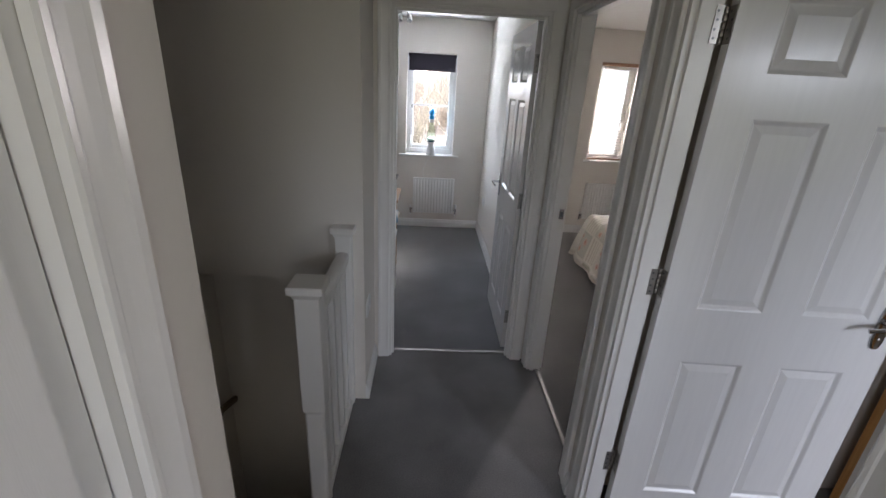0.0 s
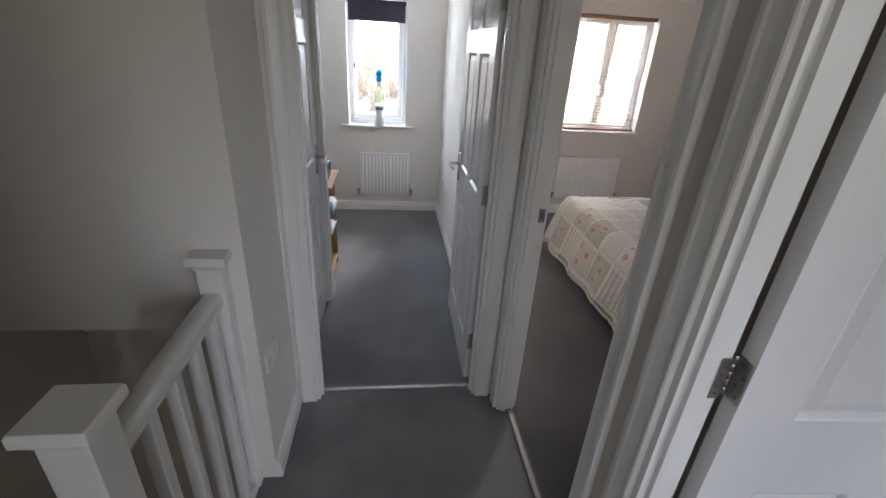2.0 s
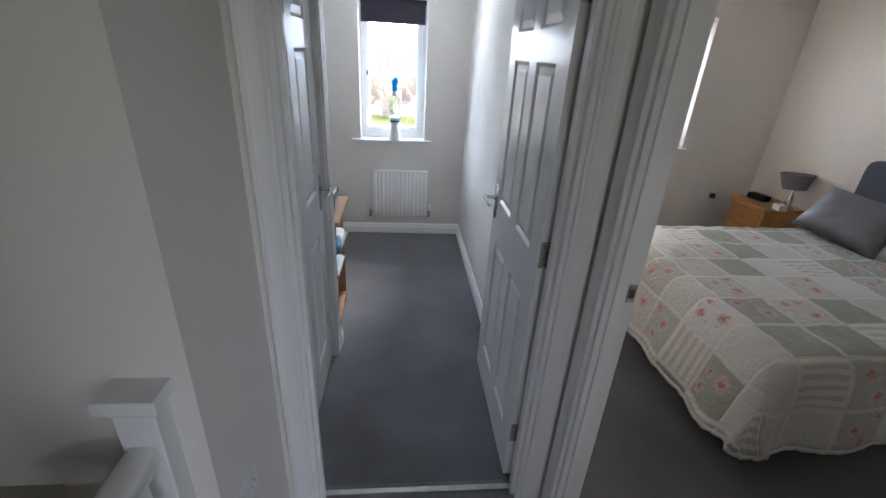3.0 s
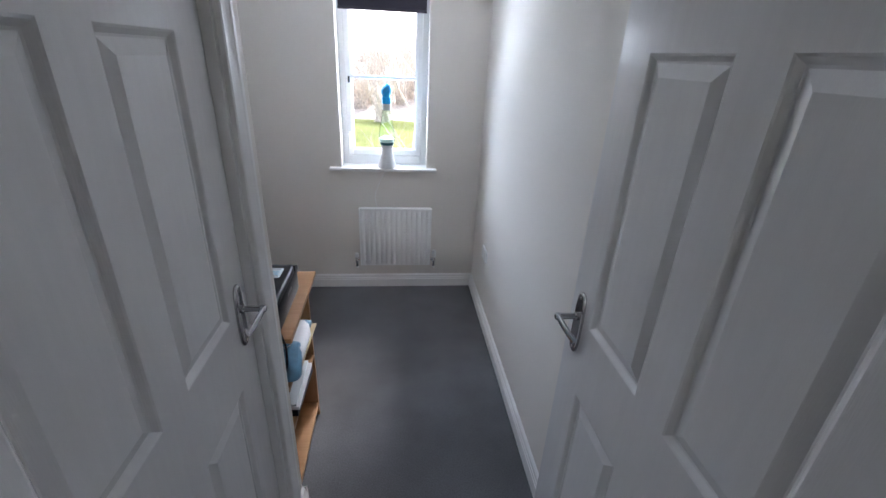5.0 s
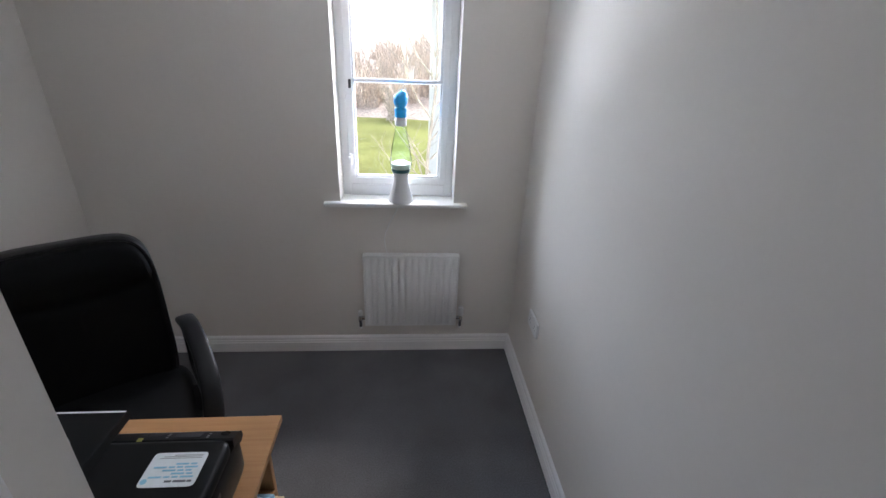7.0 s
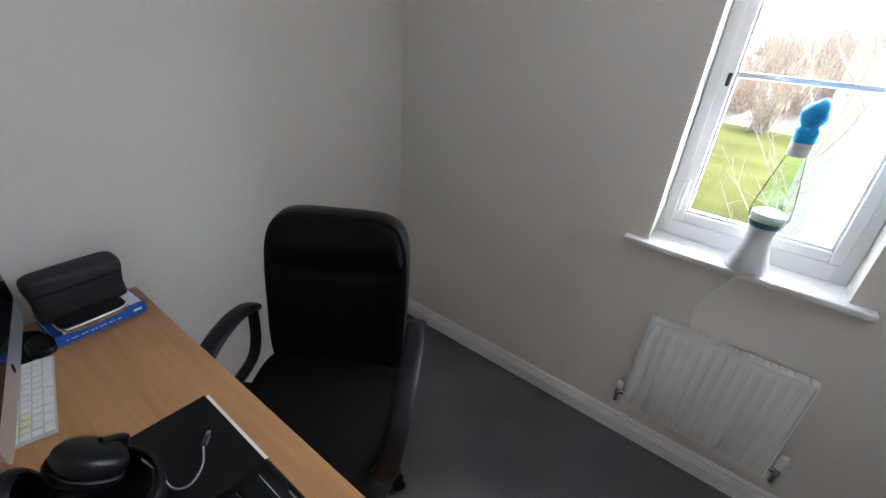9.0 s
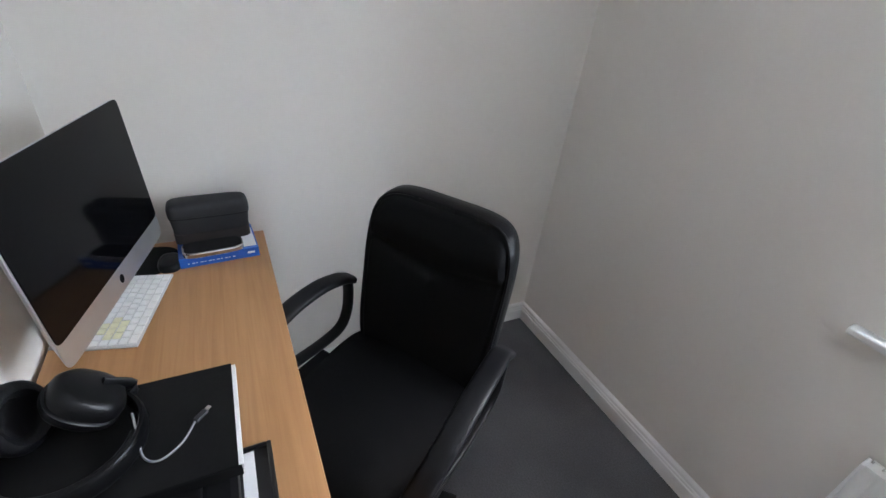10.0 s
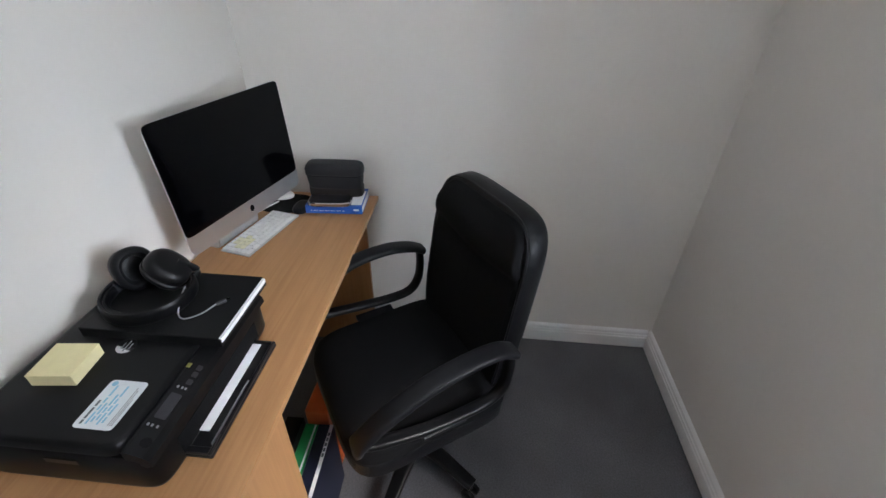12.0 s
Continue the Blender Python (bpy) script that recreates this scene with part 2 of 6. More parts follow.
# Twig colour is paled: haze and bright outdoor light are put into it.
M_TWIG = material("paled_winter_woods", (0.60, 0.52, 0.43), rough=0.95, stain=0.2, stain_scale=0.5, grain=0.3, grain_scale=6, spec=0.05)
M_RENDER = material("white_house_render", (0.74, 0.73, 0.71), rough=0.9, stain=0.06, stain_scale=0.8, grain=0.04, grain_scale=20, spec=0.1)
M_SLATE = material("slate_roof", (0.10, 0.10, 0.11), rough=0.8, stain=0.15, stain_scale=2, grain=0.15, grain_scale=12)
M_DARKPANE = material("house_window_glass", (0.05, 0.06, 0.07), rough=0.08, stain=0.1, stain_scale=2)
M_FENCE = material("fence_timber", (0.40, 0.24, 0.11), rough=0.85, stain=0.12, stain_scale=3, random=0.15)


# ---- mesh helpers ----
def part(name, bm, mat, parent=None, label="", smooth=False):
    """Links a bmesh as one mesh object, under a thing or a part."""
    me = bpy.data.meshes.new(name)
    bmesh.ops.recalc_face_normals(bm, faces=bm.faces)
    if smooth:
        for f in bm.faces:
            f.smooth = True
    bm.to_mesh(me)
    bm.free()
    me.materials.append(mat)
    if smooth:
        me.set_sharp_from_angle(angle=radians(42))
    ob = new(name, me)
    if parent is not None:
        ob.parent = parent
    if label:
        ob["label"] = label
    return ob


def thing(name, m, label, category, group="", kind=""):
    ob = new(name)
    ob.empty_display_size = 0.1
    ob.matrix_world = m
    return tagged(ob, label, category, group, kind)


def structure(ob, label, category):
    return tagged(ob, label, category, kind="structure")


def boxes(*spans, bevel=0.0, segments=1):
    """A bmesh of cuboids, each given as x0, x1, y0, y1, z0, z1."""
    bm = bmesh.new()
    for x0, x1, y0, y1, z0, z1 in spans:
        m = Matrix.LocRotScale(((x0 + x1) / 2, (y0 + y1) / 2, (z0 + z1) / 2), None, (x1 - x0, y1 - y0, z1 - z0))
        bmesh.ops.create_cube(bm, size=1, matrix=m)
    if bevel:
        bmesh.ops.bevel(bm, geom=list(bm.edges), offset=bevel, segments=segments, profile=0.5, affect="EDGES")
    return bm


def loft(bm, rings, close=True, caps=True):
    """Skins a list of rings of equal length."""
    verts = [[bm.verts.new(p) for p in ring] for ring in rings]
    n = len(rings[0])
    for a, b in zip(verts, verts[1:]):
        for i in range(n if close else n - 1):
            j = (i + 1) % n
            bm.faces.new((a[i], a[j], b[j], b[i]))
    if caps:
        bm.faces.new(verts[0][::-1])
        bm.faces.new(verts[-1])
    return bm


def superellipse(a, b, power=4.0, n=32):
    pts = []
    for i in range(n):
        t = 2 * math.pi * (i + 0.5) / n
        c, s = math.cos(t), math.sin(t)
        pts.append((math.copysign(abs(c) ** (2 / power), c) * a, math.copysign(abs(s) ** (2 / power), s) * b))
    return pts


def pad(a, b, profile, power=6.0, n=32, bm=None, m=None, shape=None):
    """A cushion-like solid: rounded outline of half sizes a, b, with rings at (inset, height)."""
    bm = bm or bmesh.new()
    rings = []
    for inset, z in profile:
        ring = []
        for x, y in superellipse(max(a - inset, 0.001), max(b - inset, 0.001), power, n):
            p = Vector((x, y, z))
            if shape:
                p = Vector(shape(p))
            ring.append(m @ p if m else p)
        rings.append(ring)
    return loft(bm, rings)


def sweep(bm, points, half_w, half_h, side, power=4.0, n=12, taper=None):
    """A bar of rounded section along points; side is the direction of its width."""
    pts = [Vector(p) for p in points]
    rings = []
    for i, p in enumerate(pts):
        d = (pts[min(i + 1, len(pts) - 1)] - pts[max(i - 1, 0)]).normalized()
        w = Vector(side)
        w = (w - d * w.dot(d)).normalized()
        h = d.cross(w)
        k = taper(i / (len(pts) - 1)) if taper else 1.0
        rings.append([p + w * x * k + h * y * k for x, y in superellipse(half_w, half_h, power, n)])
    return loft(bm, rings)


def tube(bm, points, radius, n=8, taper=None):
    pts = [Vector(p) for p in points]
    d = (pts[-1] - pts[0]).normalized()
    side = Vector((0.31, 0.52, 0.79)) if abs(d.dot(Vector((0.31, 0.52, 0.79)))) < 0.9 else Vector((1, 0, 0))
    return sweep(bm, pts, radius, radius, side, 2.0, n, taper)


def lathe(bm, profile, n=28, m=None):
    """Turned solid about z from (radius, height) pairs."""
    rings = []
    for r, z in profile:
        ring = [Vector((r * math.cos(2 * math.pi * i / n), r * math.sin(2 * math.pi * i / n), z)) for i in range(n)]
        rings.append([m @ p if m else p for p in ring])
    return loft(bm, rings)


def smooth_path(points, steps=8):
    """Catmull-Rom through a few points."""
    p = [Vector(q) for q in points]
    p = [p[0] * 2 - p[1]] + p + [p[-1] * 2 - p[-2]]
    out = []
    for i in range(1, len(p) - 2):
        for k in range(steps):
            t = k / steps
            out.append(0.5 * (2 * p[i] + (p[i + 1] - p[i - 1]) * t + (2 * p[i - 1] - 5 * p[i] + 4 * p[i + 1] - p[i + 2]) * t * t
                              + (3 * p[i] - p[i - 1] - 3 * p[i + 1] + p[i + 2]) * t ** 3))
    return out + [p[-2]]


def moulding(bm, a, b, out, up, profile, mitre_a=0.0, mitre_b=0.0):
    """Runs a (across, proud) profile from a to b; mitres slide the ends along by so much per metre across."""
    a, b, out, up = Vector(a), Vector(b), Vector(out), Vector(up)
    d = (b - a).normalized()
    ring_a = [a + up * v + out * u - d * v * mitre_a for v, u in profile]
    ring_b = [b + up * v + out * u + d * v * mitre_b for v, u in profile]
    return loft(bm, [ring_a, ring_b])


SKIRTING = [(0, 0), (0, 0.020), (0.060, 0.020), (0.064, 0.0165), (0.073, 0.016), (0.076, 0.0125), (0.088, 0.011), (0.094, 0.006), (0.099, 0.0)]
ARCHITRAVE = [(0, 0), (0, 0.011), (0.004, 0.014), (0.012, 0.0137), (0.016, 0.0122), (0.030, 0.0128), (0.046, 0.0148), (0.052, 0.0172), (0.066, 0.0172), (0.070, 0.014), (0.070, 0)]
CEIL = 2.40
HEAD = 2.088


# ---- setting: walls, floors, ceiling ----
def wall(name, spans, mat=None, label="smooth cream painted plaster wall"):
    return structure(part(name, boxes(*spans), mat or M_WALL), label, "wall")


X_L, X_R = -1.325, 0.86          # study
Y_WIN = 5.155
Y_DESK = 3.40
LAND_L, LAND_R = -0.115, 0.885   # landing
BED_L, BED_R = 0.975, 3.87       # bedroom
A_END = 1.32                     # far wall of the side room
Y_OUT = 5.42

WIN = (-0.085, 0.487, 0.915, 2.045)       # study window: x0, x1, z0, z1
BWIN = (2.15, 3.0, 0.945, 2.06)           # bedroom window
STUDY_DOOR = (-0.028, 0.798)              # x span, in the wall at y 2.30
CUP_DOOR = (2.452, 3.262)                  # y span, cupboard door beside the study
BED_DOOR = (1.378, 2.208)
ROOM_DOOR = (0.338, 1.188)
REAR_LIGHT_GAP = (-1.15, -0.25)                # unseen doorway added behind the start of the walk to pass light
NEAR_DOOR = (-0.58, 0.232)                # y span, closed door in the landing's left wall

wall("wall_window", [
    (X_L - 0.1, WIN[0], Y_WIN, Y_OUT, -2.7, 2.7), (WIN[0], WIN[1], Y_WIN, Y_OUT, -2.7, WIN[2] - 0.02), (WIN[0], WIN[1], Y_WIN, Y_OUT, WIN[3], 2.7),
    (WIN[1], BWIN[0], Y_WIN, Y_OUT, -2.7, 2.7), (BWIN[0], BWIN[1], Y_WIN, Y_OUT, -2.7, BWIN[2] - 0.02), (BWIN[0], BWIN[1], Y_WIN, Y_OUT, BWIN[3], 2.7),
    (BWIN[1], BED_R + 0.1, Y_WIN, Y_OUT, -2.7, 2.7)])
# The gap at y 0.55 to 1.05 is added out of view for stair fill.
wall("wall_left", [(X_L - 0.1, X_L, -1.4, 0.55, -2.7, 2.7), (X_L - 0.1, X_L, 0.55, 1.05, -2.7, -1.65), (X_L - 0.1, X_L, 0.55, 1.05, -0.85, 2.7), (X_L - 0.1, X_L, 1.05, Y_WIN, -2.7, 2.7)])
wall("wall_study_right", [(X_R, BED_L, 2.40, Y_WIN, -0.25, CEIL)])
wall("wall_study_front", [
    (LAND_L, STUDY_DOOR[0], 2.30, 2.40, 0, CEIL), (STUDY_DOOR[0], STUDY_DOOR[1], 2.30, 2.40, HEAD, CEIL), (STUDY_DOOR[1], BED_L, 2.30, 2.40, 0, CEIL)])
wall("wall_cupboard", [
    (-0.18, -0.075, 2.40, CUP_DOOR[0], 0, CEIL), (-0.18, -0.075, CUP_DOOR[0], CUP_DOOR[1], HEAD, CEIL), (-0.18, -0.075, CUP_DOOR[1], Y_DESK, 0, CEIL)])
wall("wall_desk", [(X_L, -0.18, 3.30, Y_DESK, 0, CEIL)])
wall("wall_landing_left", [(LAND_L - 0.1, LAND_L, 1.87, 2.40, -0.25, CEIL)])
wall("wall_over_stairs", [(X_L, LAND_L - 0.1, 1.87, 1.97, 0.755, CEIL)])
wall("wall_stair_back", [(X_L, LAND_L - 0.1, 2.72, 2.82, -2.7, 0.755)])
wall("wall_stair_soffit", [(X_L, LAND_L - 0.1, 1.97, 2.82, 0.756, 0.86)])
wall("wall_landing_near", [
    (LAND_L - 0.1, LAND_L, -1.3, NEAR_DOOR[0], 0, CEIL), (LAND_L - 0.1, LAND_L, NEAR_DOOR[0], NEAR_DOOR[1], HEAD, CEIL), (LAND_L - 0.1, LAND_L, NEAR_DOOR[1], 0.40, 0, CEIL)])
wall("wall_stair_near", [(X_L, LAND_L - 0.1, 0.30, 0.40, -2.7, CEIL)])
wall("wall_stair_inner", [(LAND_L - 0.185, LAND_L - 0.085, 0.40, 2.72, -2.7, -0.25), (LAND_L - 0.185, LAND_L - 0.1, 1.97, 2.72, -0.25, 0.755)])
wall("wall_landing_right", [
    (LAND_R, BED_L, -1.3, REAR_LIGHT_GAP[0], 0, CEIL), (LAND_R, BED_L, *REAR_LIGHT_GAP, HEAD, CEIL), (LAND_R, BED_L, REAR_LIGHT_GAP[1], ROOM_DOOR[0], 0, CEIL), (LAND_R, BED_L, ROOM_DOOR[0], ROOM_DOOR[1], HEAD, CEIL), (LAND_R, BED_L, ROOM_DOOR[1], BED_DOOR[0], 0, CEIL),
    (LAND_R, BED_L, BED_DOOR[0], BED_DOOR[1], HEAD, CEIL), (LAND_R, BED_L, BED_DOOR[1], 2.30, 0, CEIL)])
LAND_LIGHT_GAP = (0.10, 0.74, 1.05, 2.05)       # added unseen opening at the end of the landing, for fill light
ROOM_WIN = (2.25, 3.25, 1.15, 2.15)       # window of the side room
wall("wall_back", [(X_L, LAND_LIGHT_GAP[0], -1.4, -1.3, -2.7, 2.7), (LAND_LIGHT_GAP[0], LAND_LIGHT_GAP[1], -1.4, -1.3, -2.7, LAND_LIGHT_GAP[2]), (LAND_LIGHT_GAP[0], LAND_LIGHT_GAP[1], -1.4, -1.3, LAND_LIGHT_GAP[3], 2.7), (LAND_LIGHT_GAP[1], ROOM_WIN[0], -1.4, -1.3, -2.7, 2.7), (ROOM_WIN[0], ROOM_WIN[1], -1.4, -1.3, -2.7, ROOM_WIN[2]), (ROOM_WIN[0], ROOM_WIN[1], -1.4, -1.3, ROOM_WIN[3], 2.7), (ROOM_WIN[1], 3.4, -1.4, -1.3, -2.7, 2.7)])
wall("wall_bedroom_near", [(BED_L, BED_R, A_END, A_END + 0.1, 0, CEIL)], M_WALL_WARM)
wall("wall_bedroom_right", [(BED_R, BED_R + 0.1, A_END, Y_WIN, -2.7, 2.7)], M_WALL_WARM)
wall("wall_room_outer", [(3.3, 3.4, -1.3, A_END, -2.7, 2.7)], M_WALL_WARM)

structure(part("ceiling", boxes((X_L, BED_R, -1.3, Y_WIN, CEIL, CEIL + 0.25)), M_CEILING), "white painted plaster ceiling", "ceiling")
structure(part("floor_study", boxes((X_L, X_R, 3.30, Y_WIN, -0.25, 0), (-0.18, X_R, 2.40, 3.30, -0.25, 0)), M_CARPET), "dark grey cut-pile carpet in the study", "carpet")
structure(part("floor_landing", boxes((LAND_L - 0.085, LAND_R, -1.3, 2.30, -0.25, 0)), M_CARPET_LIT), "grey cut-pile carpet on the landing, in a lighter lit tone", "carpet")
for _name, _span in (("floor_room_doorway", (LAND_R, BED_L, *ROOM_DOOR, -0.25, 0)), ("floor_bedroom_doorway", (LAND_R, BED_L, *BED_DOOR, -0.25, 0)), ("floor_added_doorway", (LAND_R, BED_L, *REAR_LIGHT_GAP, -0.25, 0)), ("floor_study_doorway", (*STUDY_DOOR, 2.30, 2.40, -0.25, 0))):
    structure(part(_name, boxes(_span), M_CARPET_LIT), "grey carpet running through the doorway", "carpet")
structure(part("floor_bedroom", boxes((BED_L, BED_R, A_END + 0.1, Y_WIN, -0.25, 0)), M_CARPET_BED), "charcoal carpet in the bedroom", "carpet")
structure(part("floor_room", boxes((BED_L, 3.3, -1.3, A_END, -0.25, 0)), M_CARPET_LIT), "grey carpet in the side room", "carpet")
structure(part("floor_cupboard", boxes((X_L, -0.1805, 2.82, 3.2995, -0.25, 0)), M_CARPET), "grey carpet inside the cupboard", "carpet")
structure(part("floor_near_room", boxes((X_L, LAND_L - 0.0855, -1.3, 0.2995, -0.25, 0)), M_CARPET), "grey carpet behind the shut door", "carpet")
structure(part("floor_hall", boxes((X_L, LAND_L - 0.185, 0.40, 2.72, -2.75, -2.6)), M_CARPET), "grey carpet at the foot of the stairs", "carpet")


def skirting_run(name, *runs):
    bm = bmesh.new()
    for a, b, out in runs:
        moulding(bm, (*a, 0), (*b, 0), (*out, 0), (0, 0, 1), SKIRTING)
    return structure(part(name, bm, M_GLOSS), "white gloss moulded skirting board", "skirting board")


skirting_run("baseboard_study", ((X_L, Y_WIN), (X_R, Y_WIN), (0, -1)), ((X_R, Y_WIN - 0.015), (X_R, 2.40), (-1, 0)), ((X_L, Y_DESK + 0.015), (X_L, Y_WIN - 0.015), (1, 0)),
             ((X_L, Y_DESK), (-0.060, Y_DESK), (0, 1)), ((-0.075, Y_DESK), (-0.075, CUP_DOOR[1] + 0.075), (1, 0)))
skirting_run("baseboard_landing", ((LAND_L, 1.87), (LAND_L, 2.285), (1, 0)), ((LAND_L, 0.285), (LAND_L, 0.40), (1, 0)),
             ((LAND_R, ROOM_DOOR[1] + 0.075), (LAND_R, BED_DOOR[0] - 0.075), (-1, 0)), ((LAND_R, REAR_LIGHT_GAP[1] + 0.08), (LAND_R, ROOM_DOOR[0] - 0.075), (-1, 0)))
skirting_run("baseboard_bedroom", ((BED_L, Y_WIN), (BED_R, Y_WIN), (0, -1)), ((BED_R, Y_WIN), (BED_R, A_END + 0.1), (-1, 0)), ((BED_L, 2.26), (BED_L, Y_WIN), (1, 0)))


# ---- doorways ----
def doorway(name, axis, span, faces, stop):
    """Lining, stops and an architrave on each given wall face. axis: the way the opening runs ('x' or 'y');
    faces: [(coordinate of the wall face, outward sign)]; stop: where the door stop sits across the wall."""
    a, b = span
    depth = sorted(f for f, _ in faces)
    d0, d1 = depth[0], depth[-1]
    t = 0.022

    def v(along, across, z):
        return (along, across, z) if axis == "x" else (across, along, z)

    def bx(al0, al1, ac0, ac1, z0, z1):
        return (al0, al1, ac0, ac1, z0, z1) if axis == "x" else (ac0, ac1, al0, al1, z0, z1)

    e = thing(name, Matrix(), "white gloss painted door frame with moulded architrave", "door frame", kind="structure")
    part("lining", boxes(bx(a - 0.002, a + t, d0 + 0.001, d1 - 0.001, 0, HEAD + 0.002), bx(b - t, b + 0.002, d0 + 0.001, d1 - 0.001, 0, HEAD + 0.002),
                         bx(a + t, b - t, d0 + 0.001, d1 - 0.001, HEAD - t, HEAD + 0.002)), M_GLOSS, e)
    s0, s1 = stop
    part("door_stop", boxes(bx(a + t, a + t + 0.012, s0, s1, 0, HEAD - t), bx(b - t - 0.012, b - t, s0, s1, 0, HEAD - t), bx(a + t + 0.012, b - t - 0.012, s0, s1, HEAD - t - 0.012, HEAD - t)), M_GLOSS, e)
    for face, sign in faces:
        out = Vector(v(0, sign, 0))
        ia, ib, top = a + 0.006, b - 0.006, HEAD - 0.006
        bm = bmesh.new()
        moulding(bm, v(ia, face, 0), v(ia, face, top), out, v(-1, 0, 0), ARCHITRAVE, mitre_b=1.0)
        moulding(bm, v(ib, face, 0), v(ib, face, top), out, v(1, 0, 0), ARCHITRAVE, mitre_b=1.0)
        moulding(bm, v(ia, face, top), v(ib, face, top), out, (0, 0, 1), ARCHITRAVE, mitre_a=1.0, mitre_b=1.0)
        part("architrave", bm, M_GLOSS, e)
    return e


study_frame = doorway("door_frame_study", "x", STUDY_DOOR, [(2.30, -1), (2.40, 1)], (2.33, 2.358))
doorway("door_frame_cupboard", "y", CUP_DOOR, [(-0.18, -1), (-0.075, 1)], (-0.175, -0.150))
bed_frame = doorway("door_frame_bedroom", "y", BED_DOOR, [(LAND_R, -1), (BED_L, 1)], (0.905, 0.930))
# Frame of the added rear opening, out of view, that lights the left wall.
doorway("door_frame_added", "y", REAR_LIGHT_GAP, [(LAND_R, -1), (BED_L, 1)], (0.905, 0.930))
room_frame = doorway("door_frame_room", "y", ROOM_DOOR, [(LAND_R, -1), (BED_L, 1)], (0.905, 0.930))
doorway("door_frame_near", "y", NEAR_DOOR, [(LAND_L - 0.1, -1), (LAND_L, 1)], (LAND_L - 0.085, LAND_L - 0.06))
part("strike_plate", boxes((0.945, 0.972, BED_DOOR[1] - 0.0245, BED_DOOR[1] - 0.0215, 1.03, 1.09), bevel=0.001), M_CHROME, bed_frame, "chrome latch strike plate")
part("latch_hole", boxes((0.952, 0.966, BED_DOOR[1] - 0.0262, BED_DOOR[1] - 0.0247, 1.045, 1.072)), M_INK, bed_frame)

bm = boxes((STUDY_DOOR[0] + 0.022, STUDY_DOOR[1] - 0.022, 2.355, 2.379, 0.0, 0.007), bevel=0.003)
structure(part("threshold_study", bm, M_STRIP), "pale metal carpet joining strip in the study doorway", "threshold strip")
bm = boxes((0.941, 0.964, BED_DOOR[0] + 0.022, BED_DOOR[1] - 0.022, 0.0, 0.007), bevel=0.003)
structure(part("threshold_bedroom", bm, M_STRIP), "pale metal carpet joining strip in the bedroom doorway", "threshold strip")
bm = boxes((0.938, 0.968, ROOM_DOOR[0] + 0.022, ROOM_DOOR[1] - 0.022, 0.0, 0.009), bevel=0.003)
structure(part("threshold_room", bm, M_STRIP), "pale metal carpet joining strip in the side room doorway", "threshold strip")


# ---- doors ----
DOOR_W, DOOR_H, DOOR_T = 0.762, 2.046, 0.04
WIDE_W = 0.808
PANEL_X = ((0.115, 0.330), (0.424, 0.647))
WIDE_PANEL_X = ((0.122, 0.342), (0.474, 0.696))
PANEL_Z = ((0.185, 0.825), (1.025, 1.637), (1.737, 1.950))
WIDE_PANEL_Z = ((0.185, 0.818), (1.030, 1.650), (1.772, 1.960))
PANEL_RINGS = ((0.0, 0.0), (0.004, 0.002), (0.012, 0.009), (0.016, 0.010), (0.040, 0.0025), (0.043, 0.0025))


def door_leaf(wide=False):
    """Six raised-and-fielded panels on both faces; hinge edge at x 0, running along +x, thickness in y from 0."""
    bm = bmesh.new()
    width, panel_x, panel_z = (WIDE_W, WIDE_PANEL_X, WIDE_PANEL_Z) if wide else (DOOR_W, PANEL_X, PANEL_Z)
    xs = sorted({0.0, width, *[x for p in panel_x for x in p]})
    zs = sorted({0.0, DOOR_H, *[z for p in panel_z for z in p]})

    def face(y, sign):
        for x0, x1 in zip(xs, xs[1:]):
            for z0, z1 in zip(zs, zs[1:]):
                if (x0, x1) in panel_x and (z0, z1) in panel_z:
                    rings = []
                    for inset, deep in PANEL_RINGS:
                        yy = y + sign * deep
                        rings.append([(x0 + inset, yy, z0 + inset), (x1 - inset, yy, z0 + inset), (x1 - inset, yy, z1 - inset), (x0 + inset, yy, z1 - inset)])
                    vs = [[bm.verts.new(p) for p in r] for r in rings]
                    for a, b in zip(vs, vs[1:]):
                        for i in range(4):
                            bm.faces.new((a[i], a[(i + 1) % 4], b[(i + 1) % 4], b[i]))
                    bm.faces.new(vs[-1])
                else:
                    bm.faces.new([bm.verts.new(p) for p in ((x0, y, z0), (x1, y, z0), (x1, y, z1), (x0, y, z1))])

    face(0.0, 1)
    face(DOOR_T, -1)
    for x in (0.0, width):
        bm.faces.new([bm.verts.new(p) for p in ((x, 0, 0), (x, DOOR_T, 0), (x, DOOR_T, DOOR_H), (x, 0, DOOR_H))])
    for z in (0.0, DOOR_H):
        bm.faces.new([bm.verts.new(p) for p in ((0, 0, z), (width, 0, z), (width, DOOR_T, z), (0, DOOR_T, z))])
    bmesh.ops.remove_doubles(bm, verts=bm.verts, dist=0.0003)
    return bm


